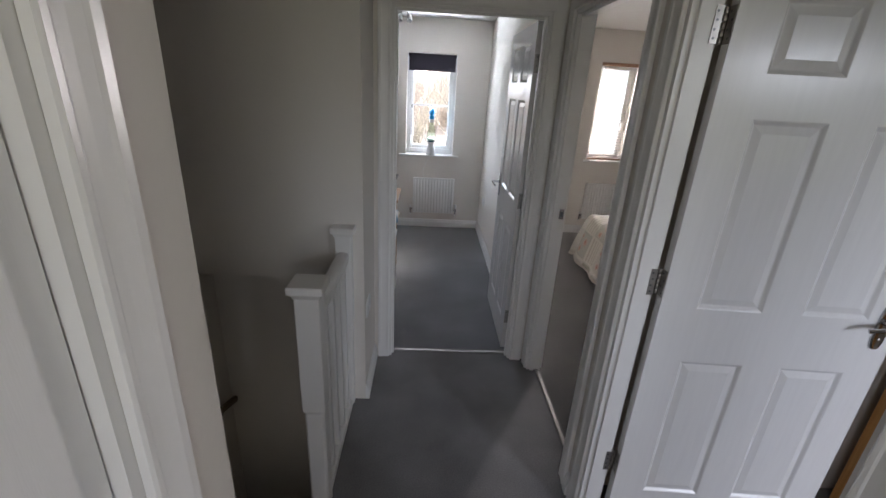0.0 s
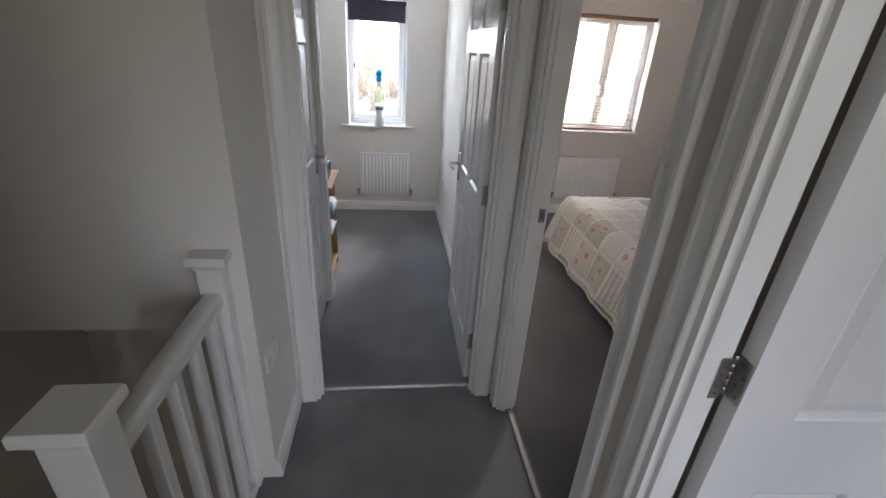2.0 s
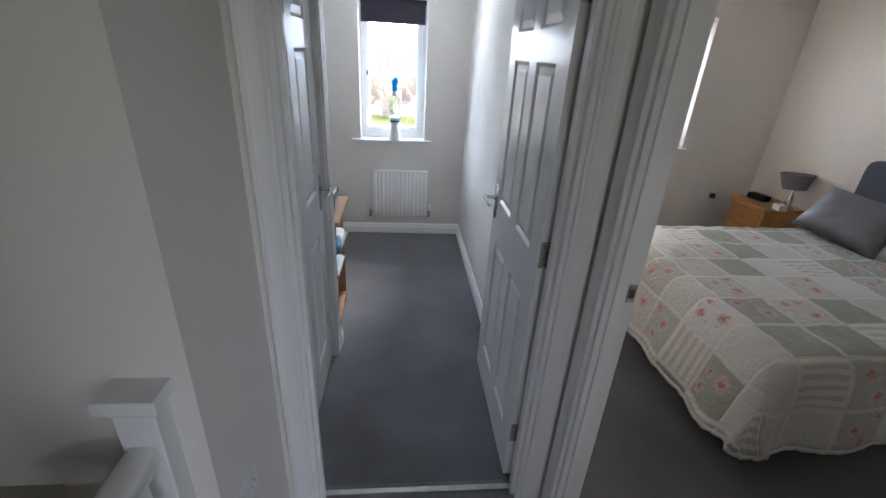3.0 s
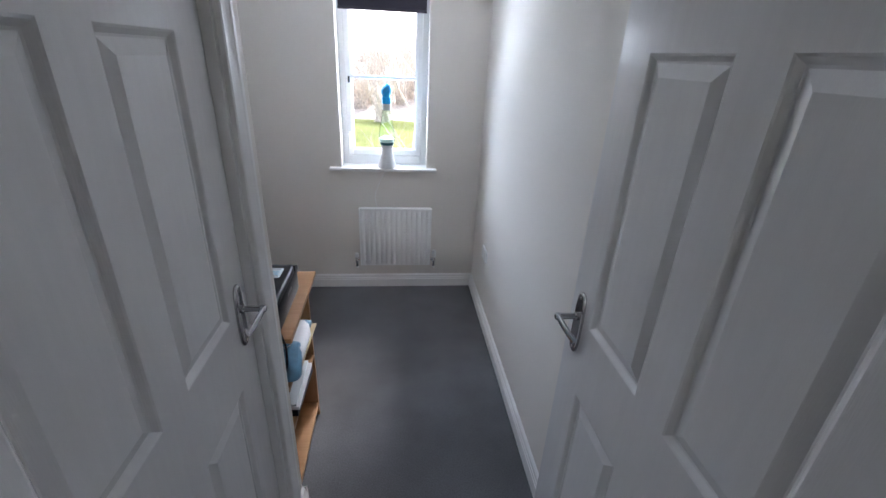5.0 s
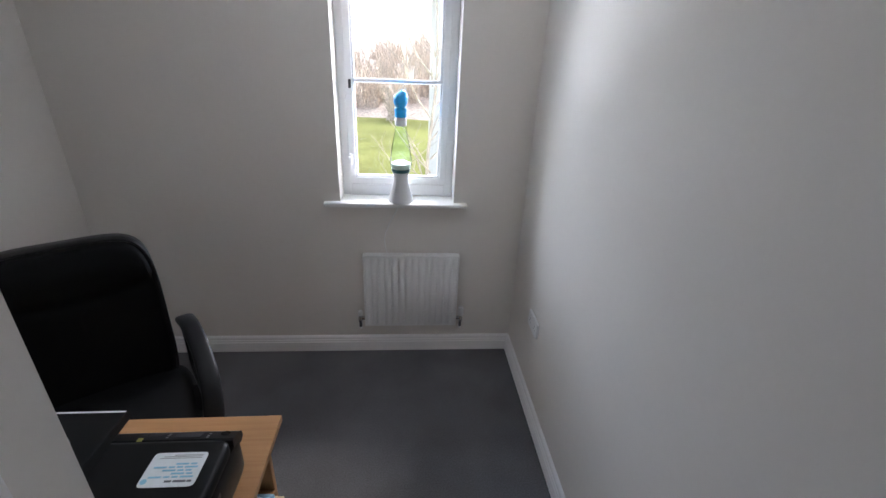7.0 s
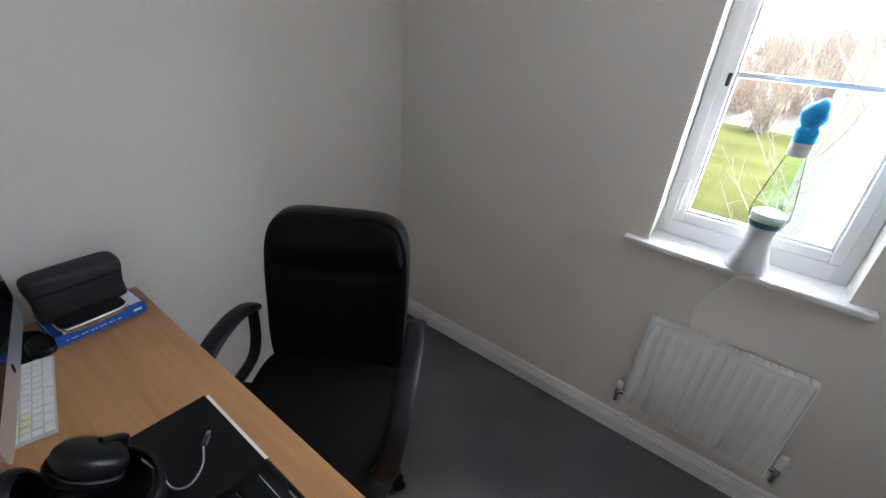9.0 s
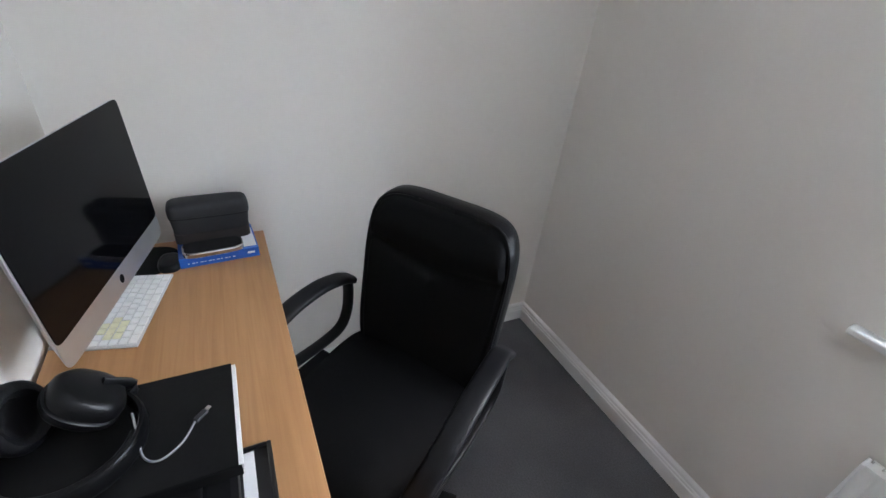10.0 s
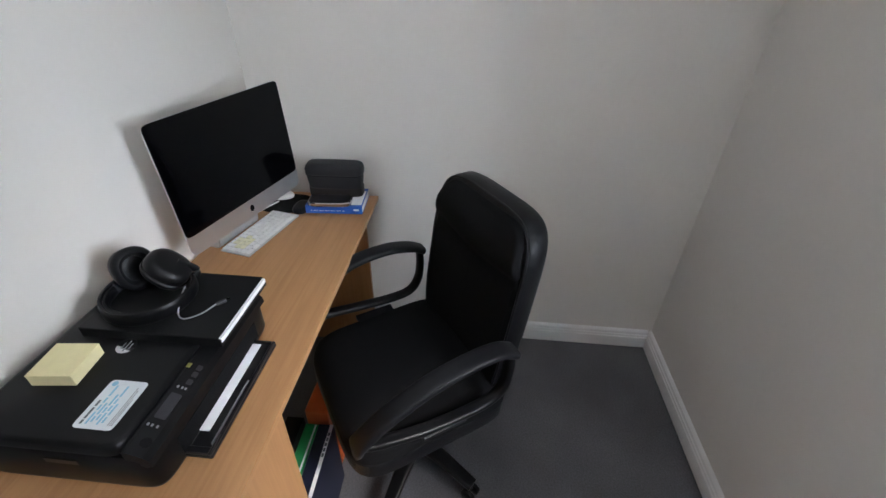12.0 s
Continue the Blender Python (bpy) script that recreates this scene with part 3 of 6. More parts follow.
def lever_handle(parent, x, z, y, sign, toward):
    """Chrome lever on a long rounded plate; sign: the side of the door; toward: which way the lever points."""
    m = Matrix.Translation((x, y, z)) @ Matrix.Rotation(radians(90), 4, "X")
    if sign > 0:
        m = m @ Matrix.Diagonal((1, 1, -1, 1))
    plate = pad(0.0225, 0.086, [(0.0, 0.0), (0.0, 0.005), (0.002, 0.0075), (0.005, 0.0085), (0.0065, 0.008), (0.009, 0.0078)], power=3.2, n=44, m=m)
    h = part("handle", plate, M_CHROME, parent, "chrome lever handle on an oval plate", smooth=True)
    s = sign
    bm = bmesh.new()
    lathe(bm, [(0.011, 0.0), (0.011, 0.010), (0.008, 0.012), (0.008, 0.046), (0.0095, 0.048), (0.0095, 0.060), (0.007, 0.062)], 16, Matrix.Translation((x, y + s * 0.004, z + 0.020)) @ Matrix.Rotation(radians(-90 * s), 4, "X"))
    path = smooth_path([(x + toward * 0.002, y + s * 0.058, z + 0.020), (x + toward * 0.03, y + s * 0.059, z + 0.019), (x + toward * 0.062, y + s * 0.054, z + 0.012), (x + toward * 0.086, y + s * 0.047, z + 0.005)], 5)
    sweep(bm, path, 0.0085, 0.0055, (0, 0, 1), 3.5, 12, lambda k: 1.0 - 0.15 * k)
    part("lever", bm, M_CHROME, h, smooth=True)
    bm = bmesh.new()
    lathe(bm, [(0.0055, 0), (0.0055, 0.0095), (0.004, 0.0105)], 12, Matrix.Translation((x, y, z - 0.045)) @ Matrix.Rotation(radians(-90 * s), 4, "X"))
    part("turn_button", bm, M_STEEL, h, smooth=True)
    bm = bmesh.new()
    for dz in (0.072, -0.072):
        lathe(bm, [(0.0035, 0), (0.0035, 0.009)], 10, Matrix.Translation((x, y, z + dz)) @ Matrix.Rotation(radians(-90 * s), 4, "X"))
    part("screws", bm, M_STEEL, h)


def hinges(parent, y_knuckle, heights=(0.245, 1.055, 1.835), jamb=None):
    """Three butt hinges on the hinge edge: leaf, knuckle barrel with bands, screws; jamb: the matrix and frame of the leaves on the lining."""
    s = -1 if y_knuckle <= 0.005 else 1
    reach = 0.0035 if jamb is None else 0.0085
    for z in heights:
        bm = boxes((-0.003, -0.0002, 0.004, 0.037, z - 0.048, z + 0.048), bevel=0.0006)
        h = part("hinge", bm, M_STEEL, parent, "worn chrome butt hinge")
        bm = bmesh.new()
        for k in range(5):
            z0 = z - 0.048 + k * 0.0192
            lathe(bm, [(0.0058, z0 + 0.0008), (0.0066, z0 + 0.002), (0.0066, z0 + 0.0172), (0.0058, z0 + 0.0184)], 12, Matrix.Translation((-reach, y_knuckle + s * 0.004, 0)))
        part("knuckle", bm, M_STEEL, h, smooth=True)
        bm = bmesh.new()
        for dy, dz in ((0.012, -0.034), (0.024, -0.012), (0.012, 0.012), (0.024, 0.034)):
            lathe(bm, [(0.0036, 0.0), (0.0036, 0.0006), (0.0012, 0.0007)], 10, Matrix.Translation((-0.0031, dy, z + dz)) @ Matrix.Rotation(radians(-90), 4, "Y"))
        part("screws", bm, M_INK, h)
        if jamb is not None:
            x_end, y_face, frame_thing = jamb
            bm = boxes((x_end - 0.018, x_end + 0.004, y_face - 0.003, y_face - 0.0002, z + 0.012 - 0.048, z + 0.012 + 0.048), bevel=0.0006)
            plate = part("hinge_plate", bm, M_STEEL, frame_thing, "worn chrome hinge plate on the lining")
            bm = bmesh.new()
            for dx, dz in ((0.009, -0.034), (0.011, -0.012), (0.009, 0.012), (0.011, 0.034)):
                lathe(bm, [(0.0036, 0.0), (0.0036, 0.0006), (0.0012, 0.0007)], 10, Matrix.Translation((x_end - dx, y_face - 0.0031, z + 0.012 + dz)) @ Matrix.Rotation(radians(90), 4, "X"))
            part("screws", bm, M_INK, plate)


def door(name, m, label, knuckle, handles, lever_back=True, wide=False, heights=(0.245, 1.055, 1.835), jamb=None):
    d = thing(name, m, label, "door", kind="structure")
    width = WIDE_W if wide else DOOR_W
    part("leaf", door_leaf(wide), M_DOOR, d)
    for sign in handles:
        lever_handle(d, width - 0.058, 1.008, DOOR_T if sign > 0 else 0.0, sign, -1 if lever_back else 1)
    if knuckle is not None:
        hinges(d, knuckle, heights, jamb)
    part("latch", boxes((width, width + 0.002, 0.01, 0.03, 0.94, 1.08)), M_STEEL, d)
    return d


# study door, opened back towards the right-hand wall
door("door_study", pose(STUDY_DOOR[1] - 0.008, 2.419, 0.012, 0, 0, 89.7), "white six-panel door standing open into the study", 0.0, (1, -1))
# cupboard door, shut
door("door_cupboard", pose(-0.099, CUP_DOOR[0] + 0.024, 0.012, 0, 0, 90), "white six-panel cupboard door, closed, beside the study doorway", None, (-1,))
# side room door, open
door("door_room", pose(0.998, 1.136, 0.012, 0, 0, -4), "white six-panel door standing open into the side room", 0.035, (1, -1), wide=True,
     heights=(0.305, 1.108, 1.89), jamb=(0.973, ROOM_DOOR[1] - 0.022, room_frame))
# near landing door, shut
door("door_near", pose(LAND_L - 0.018, NEAR_DOOR[0] + 0.024, 0.012, 0, 0, 90), "white six-panel door, closed, on the landing", None, (-1,))


# ---- windows ----
def pane_frame(x0, x1, z0, z1, y0, y1, w, bevel=0.003):
    return boxes((x0, x0 + w, y0, y1, z0, z1), (x1 - w, x1, y0, y1, z0, z1), (x0 + w, x1 - w, y0, y1, z0, z0 + w), (x0 + w, x1 - w, y0, y1, z1 - w, z1), bevel=bevel)


def casement(win, x0, x1, z0, z1, bar_z, frame_w=0.036):
    """One opening light: sash, glazing bead, glazing bar, two panes."""
    s = part("sash", pane_frame(x0, x1, z0, z1, 5.262, 5.315, frame_w), M_UPVC, win, "white plastic sash")
    g0, g1, h0, h1 = x0 + frame_w, x1 - frame_w, z0 + frame_w, z1 - frame_w
    part("glazing_bead", pane_frame(g0, g1, h0, h1, 5.272, 5.290, 0.009, 0.0015), M_UPVC, s)
    part("glazing_bar", boxes((g0 + 0.009, g1 - 0.009, 5.272, 5.296, bar_z - 0.009, bar_z + 0.009), bevel=0.002), M_UPVC, s)
    for a, b in ((h0 + 0.009, bar_z - 0.009), (bar_z + 0.009, h1 - 0.009)):
        p = part("pane", boxes((g0 + 0.009, g1 - 0.009, 5.288, 5.291, a, b)), M_GLASS, s)
        p.visible_shadow = False
    return s


def sill(win, x0, x1, z, y_front, y_back):
    bm = boxes((x0, x1, y_front, y_back, z - 0.022, z), bevel=0.006, segments=3)
    part("window_sill", bm, M_GLOSS, win, "white gloss window board")


w1 = thing("window_1", Matrix(), "white plastic casement window with one glazing bar", "window", kind="structure")
x0, x1, z0, z1 = WIN
part("window_frame", pane_frame(x0, x1, z0 - 0.005, z1, 5.275, 5.335, 0.046), M_UPVC, w1)
casement(w1, x0 + 0.036, x1 - 0.036, z0 + 0.062, z1 - 0.036, 1.481)
part("lower_rail", boxes((x0 + 0.046, x1 - 0.046, 5.266, 5.33, z0, z0 + 0.060), bevel=0.003), M_UPVC, w1)
sill(w1, -0.165, 0.555, WIN[2], 5.122, 5.276)
part("catch", boxes((-0.030, -0.018, 5.244, 5.262, 1.445, 1.485), bevel=0.003), M_DARKGREY, w1, "small dark window catch")
h = part("window_handle", boxes((-0.044, -0.026, 5.246, 5.262, 1.075, 1.135), bevel=0.004), M_UPVC, w1, "white window handle")
bm = bmesh.new()
sweep(bm, smooth_path([(-0.035, 5.246, 1.12), (-0.035, 5.228, 1.118), (-0.036, 5.222, 1.09), (-0.037, 5.224, 1.03)], 4), 0.008, 0.005, (1, 0, 0), 3, 10)
part("grip", bm, M_UPVC, h, smooth=True)

w2 = thing("window_2", Matrix(), "white plastic double casement window in the bedroom", "window", kind="structure")
x0, x1, z0, z1 = BWIN
part("window_frame", pane_frame(x0, x1, z0 - 0.005, z1, 5.275, 5.335, 0.046), M_UPVC, w2)
xm = (x0 + x1) / 2
part("mullion", boxes((xm - 0.03, xm + 0.03, 5.277, 5.333, z0 + 0.041, z1 - 0.046), bevel=0.003), M_UPVC, w2)
casement(w2, x0 + 0.036, xm - 0.014, z0 + 0.04, z1 - 0.036, 1.50)
casement(w2, xm + 0.014, x1 - 0.036, z0 + 0.04, z1 - 0.036, 1.50)
sill(w2, 2.11, 3.04, BWIN[2], 5.122, 5.276)
for xh in (xm - 0.028, xm + 0.028):
    part("window_handle", boxes((xh - 0.007, xh + 0.007, 5.236, 5.262, 1.30, 1.40), bevel=0.004), M_UPVC, w2)

# The landing one is added out of view to hold the fill lamp.
for _name, _lab, (xa, xb, z0, z1) in (("window_3", "white plastic window in the side room", ROOM_WIN), ("added_window", "white plastic frame of an added unseen opening behind the landing", LAND_LIGHT_GAP)):
    w3 = thing(_name, Matrix(), _lab, "window", kind="structure")
    part("window_frame", boxes((xa, xa + 0.06, -1.38, -1.33, z0, z1), (xb - 0.06, xb, -1.38, -1.33, z0, z1), (xa + 0.06, xb - 0.06, -1.38, -1.33, z0, z0 + 0.06), (xa + 0.06, xb - 0.06, -1.38, -1.33, z1 - 0.06, z1)), M_UPVC, w3)


# ---- blinds ----
def roller_blind():
    e = thing("roller_blind", pose(0, 0, 0), "dark mauve-grey roller blind, mostly rolled up", "blind")
    x0, x1 = WIN[0] + 0.012, WIN[1] - 0.012
    bm = bmesh.new()
    lathe(bm, [(0.018, 0), (0.018, x1 - x0)], 20, Matrix.Translation((x0, 5.215, 2.022)) @ Matrix.Rotation(radians(90), 4, "Y"))
    part("roll", bm, M_BLIND, e, smooth=True)
    bm = boxes((x0 + 0.008, x1 - 0.008, 5.1955, 5.197, 1.872, 2.025))
    part("cloth", bm, M_BLIND, e)
    part("bottom_bar", boxes((x0 + 0.006, x1 - 0.006, 5.190, 5.202, 1.858, 1.874), bevel=0.003), M_BLIND, e)
    part("bracket", boxes((WIN[0], WIN[0] + 0.011, 5.19, 5.24, 1.995, 2.045)), M_WHITEPLASTIC, e)
    part("bracket", boxes((WIN[1] - 0.011, WIN[1], 5.19, 5.24, 1.995, 2.045)), M_WHITEPLASTIC, e)


roller_blind()


def venetian_blind():
    e = thing("venetian_blind", pose(0, 0, 0), "cream venetian blind with open slats and a brown head rail", "blind")
    x0, x1, z0, z1 = BWIN[0] + 0.012, BWIN[1] - 0.012, BWIN[2], BWIN[3]
    part("head_rail", boxes((x0, x1, 5.185, 5.235, z1 - 0.036, z1 - 0.001), bevel=0.003), M_SLATWOOD, e, "brown head rail")
    part("bottom_rail", boxes((x0, x1, 5.19, 5.225, z0 + 0.006, z0 + 0.022), bevel=0.003), M_SLATWOOD, e, "brown bottom rail")
    n = 32
    first = None
    for k in range(n):
        z = z0 + 0.04 + k * (z1 - 0.06 - z0 - 0.04) / (n - 1)
        if first is None:
            bm = boxes((x0 + 0.002, x1 - 0.002, -0.011, 0.011, -0.0004, 0.0004))
            ob = first = part("slat", bm, M_SLAT, e)
        else:
            ob = new("slat", first.data)
            ob.parent = e
        ob.matrix_local = pose(0, 5.208, z, 2, 0, 0)
    for x in (x0 + 0.1, (x0 + x1) / 2, x1 - 0.1):
        bm = bmesh.new()
        tube(bm, [(x, 5.195, z0 + 0.02), (x, 5.195, z1 - 0.03)], 0.0012, 5)
        part("cord", bm, M_SLAT, e)


venetian_blind()


# ---- radiators ----
def radiator(m, width, height, label, flutes, right_valve=True):
    """Steel panel radiator with pressed flutes, top grille, side covers, valves; back at y 0, front towards -y."""
    e = thing("radiator", m, label, "radiator")
    pitch = width / flutes
    x = -width / 2 + 0.004
    pts = [(x, 0.0)]
    for k in range(flutes):
        c = -width / 2 + (k + 0.5) * pitch
        h = pitch * 0.5
        pts += [(c - h * 0.86, 0.0), (c - h * 0.66, -0.005), (c - h * 0.44, -0.0105), (c + h * 0.44, -0.0105), (c + h * 0.66, -0.005), (c + h * 0.86, 0.0)]
    pts.append((width / 2 - 0.004, 0.0))
    yf = -0.052
    bm = bmesh.new()
    rows = []
    for z, k in ((0.0, 0.0), (0.012, 0.0), (0.030, 1.0), (height - 0.036, 1.0), (height - 0.018, 0.0), (height - 0.004, 0.0)):
        rows.append([Vector((px, yf + 0.006 + py * k, z)) for px, py in pts])
    grid = [[bm.verts.new(p) for p in r] for r in rows]
    for a, b in zip(grid, grid[1:]):
        for i in range(len(pts) - 1):
            bm.faces.new((a[i], a[i + 1], b[i + 1], b[i]))
    back = [[bm.verts.new((px, -0.022, z)) for px, _ in pts] for z in (0.0, height - 0.004)]
    for i in range(len(pts) - 1):
        bm.faces.new((back[0][i], back[1][i], back[1][i + 1], back[0][i + 1]))
        bm.faces.new((grid[0][i], back[0][i], back[0][i + 1], grid[0][i + 1]))
        bm.faces.new((grid[-1][i], grid[-1][i + 1], back[1][i + 1], back[1][i]))
    part("panel", bm, M_RAD, e, smooth=True)
    part("side_cover", boxes((-width / 2 - 0.004, -width / 2 + 0.004, -0.056, -0.012, 0.004, height), bevel=0.002), M_RAD, e)
    part("side_cover", boxes((width / 2 - 0.004, width / 2 + 0.004, -0.056, -0.012, 0.004, height), bevel=0.002), M_RAD, e)
    n = int(width / 0.022)
    bars = [(-width / 2 + 0.006, width / 2 - 0.006, -0.055, -0.050, height - 0.006, height + 0.002), (-width / 2 + 0.006, width / 2 - 0.006, -0.018, -0.013, height - 0.006, height + 0.002)]
    bars += [(-width / 2 + 0.01 + k * (width - 0.03) / n, -width / 2 + 0.027 + k * (width - 0.03) / n, -0.050, -0.018, height - 0.004, height + 0.001) for k in range(n + 1)]
    part("top_grille", boxes(*bars), M_RAD, e)
    for s in (-1, 1):
        c = s * (width / 2 - 0.075)
        part("wall_bracket", boxes((c - 0.015, c + 0.015, -0.022, 0.0, 0.03, height - 0.03)), M_RAD, e)
    for s in (-1, 1):
        x = s * (width / 2 + 0.030)
        bm = bmesh.new()
        lathe(bm, [(0.009, -0.055), (0.009, -0.02), (0.013, -0.018), (0.013, 0.0), (0.010, 0.004), (0.010, 0.02)], 14, Matrix.Translation((x, -0.034, 0.045)))
        tube(bm, [(x, -0.034, 0.045), (s * (width / 2 - 0.002), -0.034, 0.045)], 0.010, 10)
        valve = part("valve", bm, M_CHROME, e, "chrome radiator valve", smooth=True)
        bm = bmesh.new()
        if s > 0 and right_valve:
            lathe(bm, [(0.014, 0.062), (0.017, 0.066), (0.017, 0.105), (0.013, 0.118), (0.004, 0.121)], 16, Matrix.Translation((x, -0.034, 0.0)))
        else:
            lathe(bm, [(0.012, 0.063), (0.013, 0.066), (0.012, 0.092), (0.006, 0.097)], 14, Matrix.Translation((x, -0.034, 0.0)))
        part("valve_cap", bm, M_WHITEPLASTIC, valve, "white valve cap", smooth=True)
        bm = bmesh.new()
        tube(bm, smooth_path([(x, -0.034, -0.008), (x, -0.03, -0.022), (x, 0.0, -0.026)], 4), 0.0075, 10)
        part("pipe", bm, M_RAD, e)
    return e


radiator(pose(0.2745, Y_WIN, 0.192), 0.505, 0.442, "white pressed steel radiator under the study window", 14)
radiator(pose(2.54, Y_WIN, 0.20), 0.69, 0.46, "white pressed steel radiator under the bedroom window", 20)


# ---- stairs and banister ----
def staircase():
    e = thing("staircase", Matrix(), "grey carpeted stairs turning down from the landing", "stairs", kind="structure")
    rise, going = 0.19, 0.23
    x_top = LAND_L - 0.185
    for k in range(3):
        x1 = x_top - going * k
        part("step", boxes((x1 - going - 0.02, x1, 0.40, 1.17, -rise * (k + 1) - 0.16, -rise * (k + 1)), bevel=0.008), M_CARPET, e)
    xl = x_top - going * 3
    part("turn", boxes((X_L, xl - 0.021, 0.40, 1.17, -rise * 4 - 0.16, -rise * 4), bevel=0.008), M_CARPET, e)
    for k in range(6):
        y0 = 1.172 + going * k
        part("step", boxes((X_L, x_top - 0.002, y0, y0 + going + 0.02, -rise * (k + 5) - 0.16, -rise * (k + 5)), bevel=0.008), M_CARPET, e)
    return e


staircase()

bm = bmesh.new()
sweep(bm, [(-1.265, 1.35, -0.21), (-1.265, 2.0, -0.455), (-1.265, 2.655, -0.70)], 0.02, 0.026, (1, 0, 0), 3, 12)
hr = thing("handrail", Matrix(), "dark timber handrail on the stair wall", "handrail")
part("rail", bm, M_RAIL, hr, smooth=True)
for y, z in ((1.5, -0.27), (2.45, -0.625)):
    bm = bmesh.new()
    tube(bm, [(-1.265, y, z - 0.01), (-1.268, y, z - 0.05), (X_L, y, z - 0.06)], 0.007, 8)
    part("bracket", bm, M_STEEL, hr)


def newel(x, y, z_foot, z_cap, half=0.043):
    """Square newel, its lower length stop-chamfered, under a flat moulded cap."""
    bm = bmesh.new()
    prof = [(half - 0.006, z_foot), (half - 0.006, 0.505), (half, 0.522), (half, z_cap - 0.048)]
    rings = []
    for h, z in prof:
        c = 0.003 if h == half else 0.009
        rings.append([(x + a, y + b, z) for a, b in ((h, h - c), (h - c, h), (-h + c, h), (-h, h - c), (-h, -h + c), (-h + c, -h), (h - c, -h), (h, -h + c))])
    loft(bm, rings)
    post = part("post", bm, M_GLOSS, banister)
    bm = bmesh.new()
    rings = []
    for h, z in ((half + 0.001, z_cap - 0.050), (half + 0.004, z_cap - 0.046), (half + 0.007, z_cap - 0.036), (half + 0.014, z_cap - 0.030), (half + 0.019, z_cap - 0.027), (half + 0.019, z_cap - 0.006), (half + 0.015, z_cap)):
        rings.append([(x + a, y + b, z) for a, b in superellipse(h, h, 40, 40)])
    loft(bm, rings)
    part("cap", bm, M_GLOSS, post, "flat moulded newel cap", smooth=True)


BAN_X = -0.209
banister = thing("banister", Matrix(), "white painted banister with square newels and plain spindles", "banister")
newel(BAN_X, 1.218, -0.40, 1.052)
newel(BAN_X + 0.002, 1.856, 0.0, 1.050, 0.039)
bm = bmesh.new()
moulding(bm, (BAN_X, 1.2615, 0.866), (BAN_X, 1.8165, 0.866), (1, 0, 0), (0, 0, 1),
         [(0, -0.022), (0, 0.022), (0.004, 0.026), (0.012, 0.024), (0.018, 0.029), (0.044, 0.030), (0.052, 0.026), (0.056, 0.017), (0.058, 0.0), (0.056, -0.017), (0.052, -0.026), (0.044, -0.030), (0.018, -0.029), (0.012, -0.024), (0.004, -0.026)])
part("handrail", bm, M_GLOSS, banister, smooth=True)
part("base_rail", boxes((BAN_X - 0.030, BAN_X + 0.030, 1.257, 1.8215, 0.0, 0.032), bevel=0.005), M_GLOSS, banister)
part("apron", boxes((BAN_X + 0.018, BAN_X + 0.0225, 0.40, 1.82, -0.30, -0.004)), M_GLOSS, banister)
for k in range(4):
    y = 1.388 + 0.126 * k
    part("spindle", boxes((BAN_X - 0.018, BAN_X + 0.018, y - 0.018, y + 0.018, 0.031, 0.867), bevel=0.003), M_GLOSS, banister)


# ---- switches and sockets ----
def wall_plate(name, m, w, h, label, category, detail):
    e = thing(name, m, label, category)
    part("plate", pad(w / 2, h / 2, [(0, 0), (0, 0.005), (0.0015, 0.0075), (0.004, 0.0085)], power=9, n=24), M_WHITEPLASTIC, e)
    for dx in ((0,) if w < 0.1 else (-0.035, 0.035)):
        if detail == "switch":
            part("rocker", boxes((dx - 0.006, dx + 0.006, -0.011, 0.011, 0.008, 0.0125), bevel=0.0015), M_WHITEPLASTIC, e)
        elif detail == "socket":
            part("pin_holes", boxes((dx - 0.002, dx + 0.002, 0.004, 0.012, 0.0083, 0.0089), (dx - 0.014, dx - 0.008, -0.010, -0.007, 0.0083, 0.0089), (dx + 0.008, dx + 0.014, -0.010, -0.007, 0.0083, 0.0089)), M_INK, e)
            part("rocker", boxes((dx - 0.005, dx + 0.005, 0.020, 0.034, 0.0083, 0.0115), bevel=0.001), M_WHITEPLASTIC, e)
    return e


wall_plate("wall_socket", pose(X_R, 4.74, 0.455, 90, 0, -90), 0.146, 0.086, "white double wall socket on the study wall", "wall socket", "socket")
wall_plate("wall_socket", pose(LAND_L, 1.985, 0.545, 90, 0, 90), 0.146, 0.086, "white double wall socket on the landing wall", "wall socket", "socket")
ws = wall_plate("wall_socket", pose(3.42, Y_WIN, 0.485, 90, 0, 0), 0.146, 0.086, "white double wall socket with a black plug in the bedroom", "wall socket", "socket")
plug = thing("plug", pose(3.455, Y_WIN - 0.009, 0.478), "black mains plug with a hanging lead", "plug")
part("body", boxes((-0.024, 0.024, -0.036, 0.0, -0.022, 0.026), bevel=0.006, segments=2), M_PLASTIC, plug)
bm = bmesh.new()
tube(bm, smooth_path([(0, -0.02, -0.022), (0.01, -0.025, -0.09), (0.06, -0.03, -0.17), (0.14, -0.04, -0.24), (0.20, -0.05, -0.28)], 6), 0.0032, 7)
part("lead", bm, M_WHITEPLASTIC, plug, "thin pale lead", smooth=True)


# ---- desk ----
DESK = dict(x0=-1.256, x1=-0.056, y0=3.418, y1=3.897, z=0.773)


